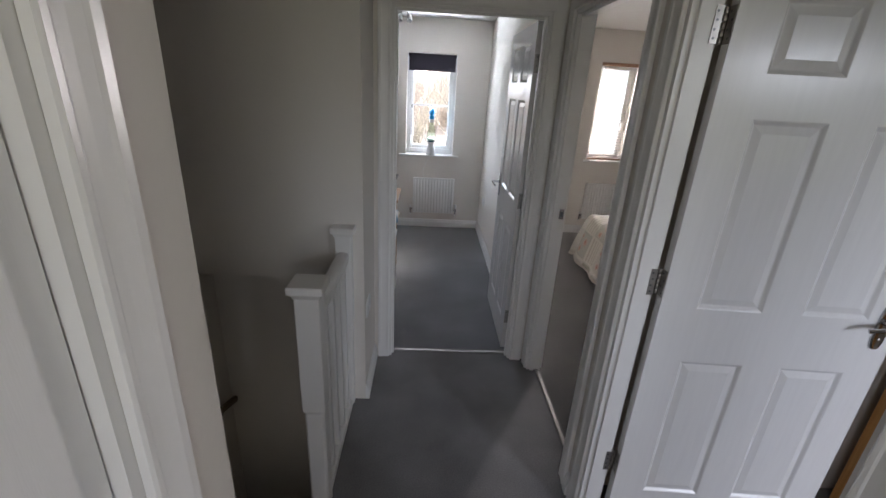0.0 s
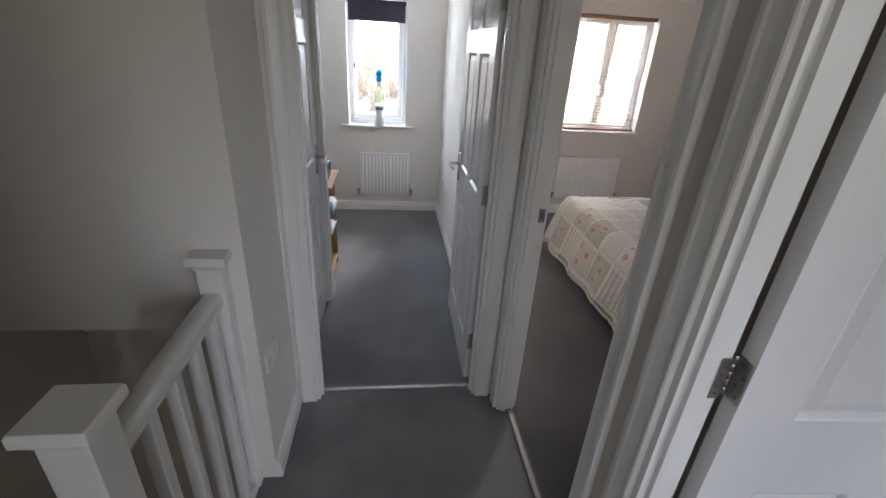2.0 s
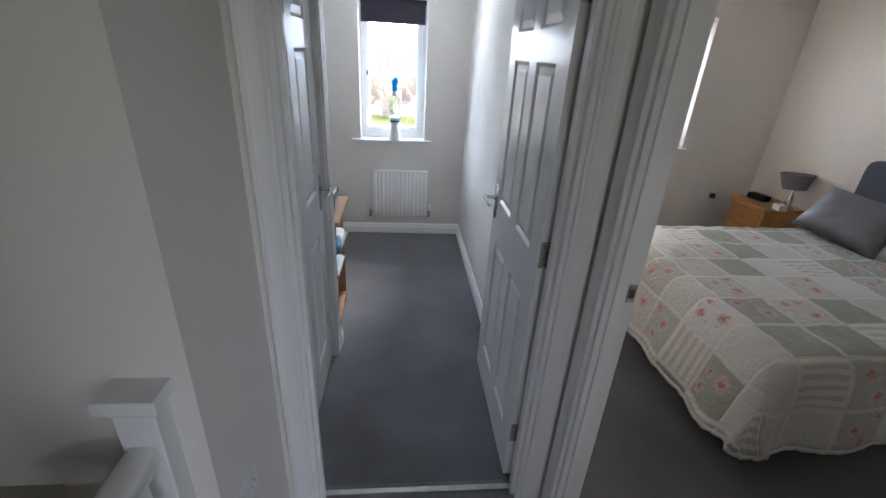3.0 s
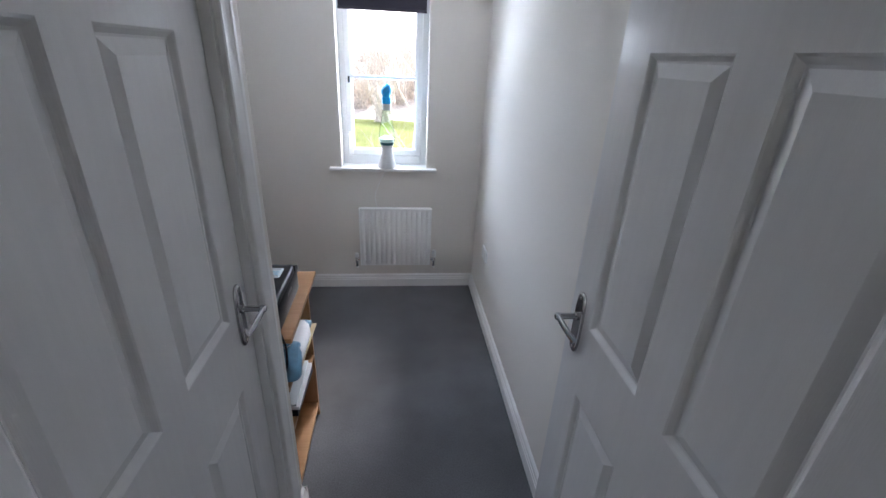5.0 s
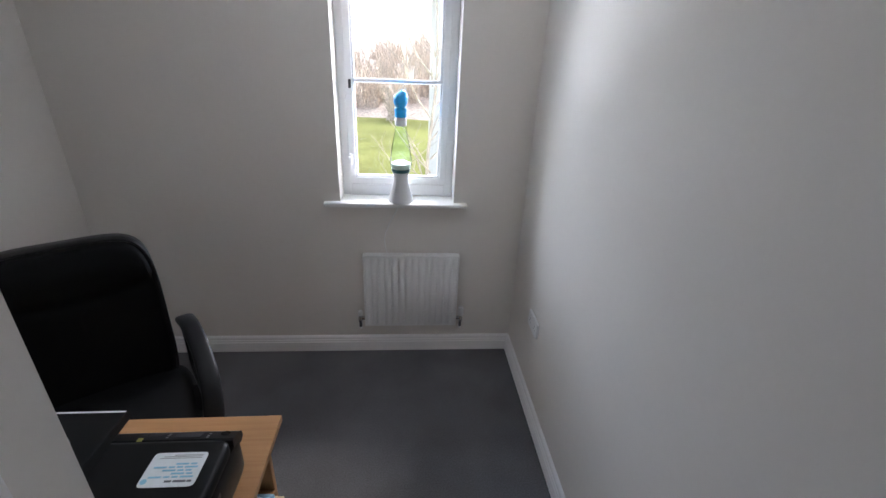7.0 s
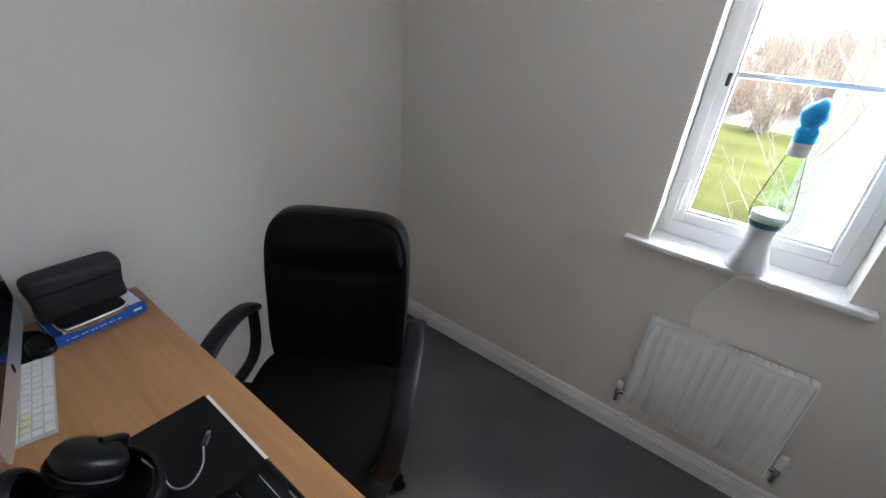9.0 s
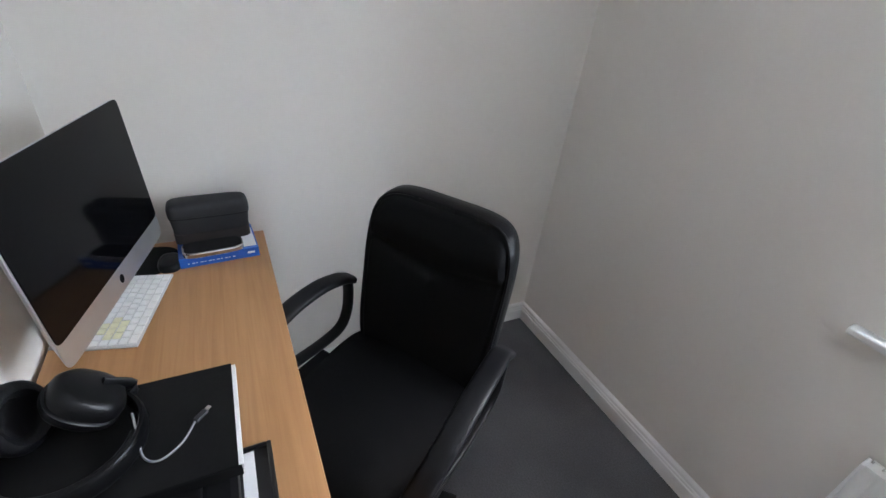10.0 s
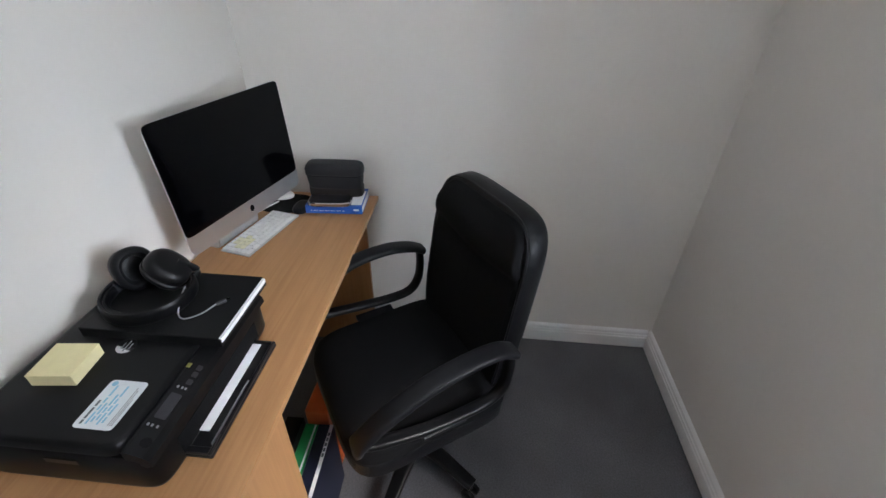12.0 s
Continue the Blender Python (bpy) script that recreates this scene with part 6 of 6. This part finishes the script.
def bed():
    """Double bed, head against the right-hand wall, foot towards the door."""
    x0, x1, y0, y1, top = 1.90, 3.80, 2.52, 4.02, 0.56
    e = thing("bed", pose(0, 0, 0), "double divan bed with an upholstered slate headboard", "bed")
    part("divan_base", boxes((x0 + 0.03, x1 - 0.01, y0 + 0.03, y1 - 0.03, 0.03, 0.30), bevel=0.02, segments=2), M_BEDBASE, e, "dark cloth divan base")
    part("mattress", boxes((x0 + 0.02, x1 - 0.01, y0 + 0.02, y1 - 0.02, 0.301, 0.52), bevel=0.05, segments=4), M_PAPER, e, "white mattress", smooth=True)
    for x, y in ((x0 + 0.1, y0 + 0.1), (x0 + 0.1, y1 - 0.1), (x1 - 0.1, y0 + 0.1), (x1 - 0.1, y1 - 0.1)):
        bm = bmesh.new()
        lathe(bm, [(0.02, 0.0), (0.022, 0.012), (0.018, 0.031)], 12, Matrix.Translation((x, y, 0)))
        part("foot", bm, M_PLASTIC, e)
    hb = pad(0.775, 0.37, [(0.02, 0.0), (0.0, 0.008), (0.0, 0.045), (0.015, 0.062), (0.05, 0.068)], power=12, n=48,
             m=Matrix.Translation((BED_R - 0.002, (y0 + y1) / 2 + 0.075, 0.745)) @ Matrix.Rotation(radians(-90), 4, "Z") @ Matrix.Rotation(radians(90), 4, "X"))
    part("headboard", hb, M_GREYCLOTH, e, "slate grey padded headboard", smooth=True)

    # patchwork quilt draped over the foot and both sides
    q = bmesh.new()
    uvl = q.loops.layers.uv.new("UVMap")
    drop, r = 0.47, 0.07
    length, width = x1 - 0.12 - x0, y1 - y0
    nu, nv = 84, 78

    def bend(s, lim):
        """distance along the cloth past the edge -> outward, downward"""
        if s <= 0:
            return s, 0.0
        arc = r * math.pi / 2
        if s < arc:
            return r * math.sin(s / r), r * (1 - math.cos(s / r))
        return r + 0.012 + lim * (s - arc), r + (s - arc)

    grid = []
    for i in range(nu + 1):
        s = -length + (length + drop) * i / nu          # past the foot edge when positive
        row = []
        for j in range(nv + 1):
            w = -drop + (width + 2 * drop) * j / nv
            side = max(-w, w - width, 0.0)
            ox, dx = bend(s, 0.26)
            x = x0 + 0.02 - (ox if s > 0 else s)
            so, sd = bend(side, 0.12)
            y = y0 + w if side == 0 else (y0 - so if w < 0 else y1 + so)
            z = top - dx - sd
            if s > 0 and side > 0:
                # corner: the spare cloth gathers into a soft fold
                rad = max(s, side)
                ang = math.atan2(side, s)
                out, down = bend(rad, 0.20)
                out += 0.035 * math.sin(2 * ang) * rad / drop
                x = x0 + 0.02 - out * math.cos(ang)
                y = y0 - out * math.sin(ang) if w < 0 else y1 + out * math.sin(ang)
                z = top - down
            hang = max(dx, sd) / drop
            p = Vector((x, y, z))
            ripple = 0.020 * hang * math.sin((w if s > 0 else s) * 15.0 + 0.7)
            if s > 0:
                p.x -= ripple
            elif side > 0:
                p.y += ripple * (-1 if w < 0 else 1)
            p.z += 0.008 * noise.noise(Vector((s * 6, w * 6, 0.3))) + 0.009 * noise.noise(Vector((s * 13, w * 13, 2.0))) + 0.005 * noise.noise(Vector((s * 26, w * 20, 7.0))) + 0.03 * hang * noise.noise(Vector((s * 2.5, w * 2.5, 5.0)))
            p.z = max(p.z, 0.055)
            vert = q.verts.new(p)
            row.append((vert, (s + 3.0, w + 1.0)))
        grid.append(row)
    for i in range(nu):
        for j in range(nv):
            quad = (grid[i][j], grid[i + 1][j], grid[i + 1][j + 1], grid[i][j + 1])
            f = q.faces.new([a for a, _ in quad])
            for lp, (_, uvp) in zip(f.loops, quad):
                lp[uvl].uv = uvp
    hem_line = [grid[i][0][0].co.copy() for i in range(nu)] + [grid[nu][j][0].co.copy() for j in range(nv)] + [grid[i][nv][0].co.copy() for i in range(nu, -1, -1)]
    quilt = part("patchwork_quilt", q, M_QUILT, None, smooth=True)
    # scalloped white edging along the hem
    edge = hem_line
    bm = bmesh.new()
    rows, run = [], 0.0
    for k, p in enumerate(edge):
        if k:
            run += (p - edge[k - 1]).length
        d = edge[min(k + 1, len(edge) - 1)] - edge[max(k - 1, 0)]
        out = Vector((-d.y, d.x, 0)).normalized()
        if (p - Vector(((x0 + x1) / 2, (y0 + y1) / 2, 0))).dot(out) < 0:
            out = -out
        deep = 0.012 + 0.011 * abs(math.sin(run * 42))
        rows.append([bm.verts.new(p + out * 0.001 + Vector((0, 0, 0.004))), bm.verts.new(p + out * 0.004 + Vector((0, 0, -0.4 * deep))), bm.verts.new(p + out * 0.003 + Vector((0, 0, -deep)))])
    for a, b in zip(rows, rows[1:]):
        for m in range(2):
            bm.faces.new((a[m], b[m], b[m + 1], a[m + 1]))
    trim = part("hem_edging", bm, M_CREAMCLOTH, quilt, "scalloped white hem edging", smooth=True)
    trim.modifiers.new("thickness", "SOLIDIFY").thickness = 0.0025
    tagged(quilt, "sage, cream and rose floral patchwork quilt draped over the bed", "quilt")
    mod = quilt.modifiers.new("thickness", "SOLIDIFY")
    mod.thickness, mod.offset = 0.012, -1

    # cushions
    def cushion(name, m, a, b, t, mat, label):
        c = thing(name, m, label, "cushion")
        bm = bmesh.new()
        n = 22
        for sign in (1, -1):
            vs = []
            for i in range(n + 1):
                row = []
                for j in range(n + 1):
                    u, v = -1 + 2 * i / n, -1 + 2 * j / n
                    pin = 1 - 0.10 * (1 - u * u) * (abs(v) ** 3)
                    pin2 = 1 - 0.10 * (1 - v * v) * (abs(u) ** 3)
                    hgt = t * ((1 - u ** 4) * (1 - v ** 4)) ** 0.5
                    row.append(bm.verts.new((u * a * pin2, v * b * pin, sign * hgt + 0.010 * noise.noise(Vector((u * 3, v * 3, sign))) * (1 - max(abs(u), abs(v)) ** 4))))
                vs.append(row)
            for r0, r1 in zip(vs, vs[1:]):
                for j in range(n):
                    bm.faces.new((r0[j], r0[j + 1], r1[j + 1], r1[j]))
        bmesh.ops.remove_doubles(bm, verts=bm.verts, dist=0.0005)
        part("cover", bm, mat, c, smooth=True)

    cushion("pillow", pose(3.66, 3.72, 0.665, 8, -34, 4), 0.20, 0.30, 0.085, M_PAPER, "white pillow against the headboard")
    cushion("cushion", pose(3.50, 3.78, 0.725, 8, -48, 8), 0.20, 0.29, 0.095, M_PILLOW, "silver-grey satin cushion propped on the bed")
    cushion("pillow", pose(3.56, 2.90, 0.665, 0, -28, -3), 0.20, 0.30, 0.085, M_PAPER, "white pillow against the headboard")


bed()


def bedside():
    e = thing("bedside_table", pose(3.66, 4.69, 0.0), "honey pine bedside table", "bedside table")
    part("carcass", boxes((-0.17, 0.195, -0.20, 0.20, 0.0, 0.535), bevel=0.004), M_PINE, e)
    part("table_top", boxes((-0.19, 0.205, -0.225, 0.225, 0.536, 0.560), bevel=0.006, segments=2), M_PINE_H, e)
    for z in (0.12, 0.33):
        d = part("drawer", boxes((-0.182, -0.1705, -0.175, 0.175, z, z + 0.18), bevel=0.004), M_PINE_H, e)
        bm = bmesh.new()
        lathe(bm, [(0.008, 0), (0.008, 0.012), (0.016, 0.018), (0.014, 0.028), (0.004, 0.031)], 16, Matrix.Translation((-0.182, 0, z + 0.09)) @ Matrix.Rotation(radians(-90), 4, "Y"))
        part("knob", bm, M_PINE, d, smooth=True)
    lamp = thing("table_lamp", pose(3.735, 4.545, 0.5605), "chrome table lamp with a grey drum shade", "table lamp")
    bm = bmesh.new()
    lathe(bm, [(0.055, 0.0), (0.056, 0.008), (0.040, 0.014), (0.026, 0.03), (0.030, 0.075), (0.018, 0.12), (0.008, 0.135), (0.008, 0.17)], 28)
    part("base", bm, M_CHROME, lamp, smooth=True)
    bm = bmesh.new()
    lathe(bm, [(0.082, 0.172), (0.085, 0.170), (0.088, 0.173), (0.128, 0.305), (0.126, 0.307), (0.122, 0.304)], 36, Matrix.Translation((0, 0, 0.172)) @ Matrix.Rotation(radians(-7), 4, "X") @ Matrix.Translation((0, 0, -0.172)))
    part("shade", bm, M_SHADE, lamp, "grey drum shade", smooth=True)
    clock = thing("clock_radio", pose(3.64, 4.77, 0.5605, 0, 0, 12), "small black clock radio on the bedside table", "clock radio")
    part("body", boxes((-0.045, 0.045, -0.09, 0.09, 0, 0.055), bevel=0.012, segments=3), M_PLASTIC, clock, smooth=True)
    part("display", boxes((-0.0465, -0.0452, -0.06, 0.06, 0.015, 0.042)), M_PIANO, clock)
    box = thing("tissue_box", pose(3.60, 4.48, 0.5605, 0, 0, -8), "small white box beside the lamp", "box")
    part("carton", boxes((-0.035, 0.035, -0.05, 0.04, 0, 0.05), bevel=0.003), M_PAPER, box)


bedside()


# ---- side room ----
def pine_unit():
    e = thing("pine_chest", pose(2.125, 0.0, 0.0), "honey pine chest with framed side panels in the side room", "chest")
    y0, y1, h = 0.70, 1.268, 1.0
    part("carcass", boxes((0.012, 0.50, y0 + 0.01, y1 - 0.01, 0.02, h - 0.024)), M_PINE, e)
    part("stile", boxes((-0.004, 0.0115, y1 - 0.09, y1, 0.0, h - 0.024), bevel=0.003), M_PINE, e)
    part("stile", boxes((-0.004, 0.0115, y0, y0 + 0.09, 0.0, h - 0.024), bevel=0.003), M_PINE, e)
    part("rail", boxes((-0.004, 0.0115, y0 + 0.0905, y1 - 0.0905, h - 0.13, h - 0.024), bevel=0.003), M_PINE_H, e)
    part("rail", boxes((-0.004, 0.0115, y0 + 0.0905, y1 - 0.0905, 0.04, 0.16), bevel=0.003), M_PINE_H, e)
    part("top", boxes((-0.02, 0.515, y0 - 0.015, y1 + 0.012, h - 0.0235, h), bevel=0.005, segments=2), M_PINE_H, e)


pine_unit()


# ---- ceiling lights ----
def spotlight_bar():
    e = thing("ceiling_spotlight", pose(-0.10, 4.72, CEIL), "small chrome ceiling spotlight in the study", "ceiling light")
    bm = bmesh.new()
    lathe(bm, [(0.045, 0.0), (0.045, -0.012), (0.035, -0.02)], 24)
    part("rose", bm, M_STEEL, e, smooth=True)
    for s in (-1, 1):
        bm = bmesh.new()
        tube(bm, [(s * 0.02, 0, -0.015), (s * 0.05, 0, -0.05)], 0.006, 8)
        lathe(bm, [(0.02, 0.0), (0.026, 0.012), (0.030, 0.06), (0.028, 0.06), (0.022, 0.02)], 20, Matrix.Translation((s * 0.05, 0, -0.05)) @ Matrix.Rotation(radians(150), 4, "X"))
        part("spot", bm, M_STEEL, e, smooth=True)


spotlight_bar()


# ---- outside ----
def outside():
    zg = -2.9
    bm = bmesh.new()
    n = 60
    vs = []
    for i in range(n + 1):
        row = []
        for j in range(n + 1):
            x = -900 + 1800 * i / n
            y = -900 + 1800 * j / n
            row.append(bm.verts.new((x, y, zg)))
        vs.append(row)
    for a, b in zip(vs, vs[1:]):
        for j in range(n):
            bm.faces.new((a[j], a[j + 1], b[j + 1], b[j]))
    structure(part("ground", bm, M_GRASS), "rough green lawn stretching away from the house", "lawn")

    # wooded bank beyond the lawn
    rng = random.Random(4)
    bm = bmesh.new()
    for k in range(260):
        x = rng.uniform(-45, 40)
        y = rng.uniform(34, 62)
        h = rng.uniform(4.0, 7.5) * (0.8 + 0.3 * math.sin(x * 0.2))
        base = Vector((x, y, zg + (y - 34) * 0.12))
        for s in range(34):
            a = rng.uniform(0, 6.28)
            l = rng.uniform(0.4, 1.0) * h
            tip = base + Vector((math.cos(a) * l * 0.35, math.sin(a) * l * 0.35, l))
            mid = base.lerp(tip, 0.5) + Vector((rng.uniform(-.4, .4), rng.uniform(-.4, .4), 0))
            tube(bm, [base + Vector((rng.uniform(-.6, .6), rng.uniform(-.6, .6), -0.2)), mid, tip], 0.05, 4, lambda t: 1 - 0.85 * t)
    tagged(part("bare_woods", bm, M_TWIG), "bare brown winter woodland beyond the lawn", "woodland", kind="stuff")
    bm = bmesh.new()
    vs = []
    for i in range(61):
        x = -120 + 4 * i
        row = []
        for y, z in ((33, zg - 0.1), (45, zg + 2.2), (70, zg + 5.0), (110, zg + 6.0)):
            row.append(bm.verts.new((x, y + 2 * math.sin(i * 0.7), z + (0.7 * noise.noise(Vector((i * 0.4, y * 0.1, 0))) if y > 33 else 0))))
        vs.append(row)
    for a, b in zip(vs, vs[1:]):
        for j in range(3):
            bm.faces.new((a[j], a[j + 1], b[j + 1], b[j]))
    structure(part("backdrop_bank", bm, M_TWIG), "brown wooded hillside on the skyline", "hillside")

    # bare garden tree
    t = thing("bare_tree", pose(0.56, 10.6, zg), "slender bare pale-barked tree on the lawn", "tree")
    bm = bmesh.new()
    tube(bm, smooth_path([(0, 0, 0), (0.08, 0, 1.2), (0.02, 0.1, 2.6), (0.15, 0.1, 4.2), (0.1, 0, 5.4)], 5), 0.05, 8, lambda k: 1 - 0.8 * k)
    part("trunk", bm, M_BARK, t, smooth=True)
    bm = bmesh.new()
    rng = random.Random(9)
    for k in range(17):
        z = rng.uniform(0.9, 4.4)
        a = rng.uniform(0, 6.28)
        l = rng.uniform(0.6, 1.5) * (1.15 - z / 8)
        p0 = Vector((0.08, 0.05, z))
        p1 = p0 + Vector((math.cos(a) * l * 0.5, math.sin(a) * l * 0.5, l * 0.55))
        p2 = p0 + Vector((math.cos(a + 0.2) * l, math.sin(a + 0.2) * l, l * 1.25))
        tube(bm, smooth_path([p0, p1, p2], 3), 0.016, 5, lambda k: 1 - 0.8 * k)
        for s in range(4):
            b0 = p1.lerp(p2, rng.random())
            d = Vector((rng.uniform(-1, 1), rng.uniform(-1, 1), rng.uniform(0.3, 1.2))) * 0.4
            tube(bm, [b0, b0 + d * 0.5, b0 + d], 0.006, 4, lambda k: 1 - 0.7 * k)
    part("branches", bm, M_BARK, t, smooth=True)

    # white neighbouring house with a fence beside it
    h = thing("house", pose(6.45, 17.2, zg), "white rendered house with a slate roof next door", "house")
    wx, wy, wz = 5.4, 4.2, 6.3
    part("wall", boxes((-wx, wx, -wy, wy, 0, wz)), M_RENDER, h)
    bm = bmesh.new()
    loft(bm, [[(-wx - 0.3, -wy - 0.35, wz), (-wx - 0.3, wy + 0.35, wz), (-wx - 0.3, 0, wz + 2.6)], [(wx + 0.3, -wy - 0.35, wz), (wx + 0.3, wy + 0.35, wz), (wx + 0.3, 0, wz + 2.6)]])
    part("roof", bm, M_SLATE, h)
    for x in (1.4, 3.8):
        for z in (0.9, 3.4):
            w = part("window", boxes((x - 0.5, x + 0.5, -wy - 0.03, -wy - 0.002, z, z + 1.25)), M_UPVC, h)
            for dx in (-0.24, 0.24):
                for dz in (0.33, 0.92):
                    part("pane", boxes((x + dx - 0.2, x + dx + 0.2, -wy - 0.036, -wy - 0.031, z + dz - 0.26, z + dz + 0.26)), M_DARKPANE, w)
    fence = thing("garden_fence", pose(-0.75, 12.9, zg), "brown timber garden fence beside the lawn", "fence")
    first = None
    for k in range(3):
        if first is None:
            ob = first = part("board", boxes((-0.07, 0.07, -0.01, 0.01, 0, 1.15)), M_FENCE, fence)
        else:
            ob = new("board", first.data)
            ob.parent = fence
        ob.matrix_local = pose(1.5 + 0.155 * k, 0, 0)


outside()
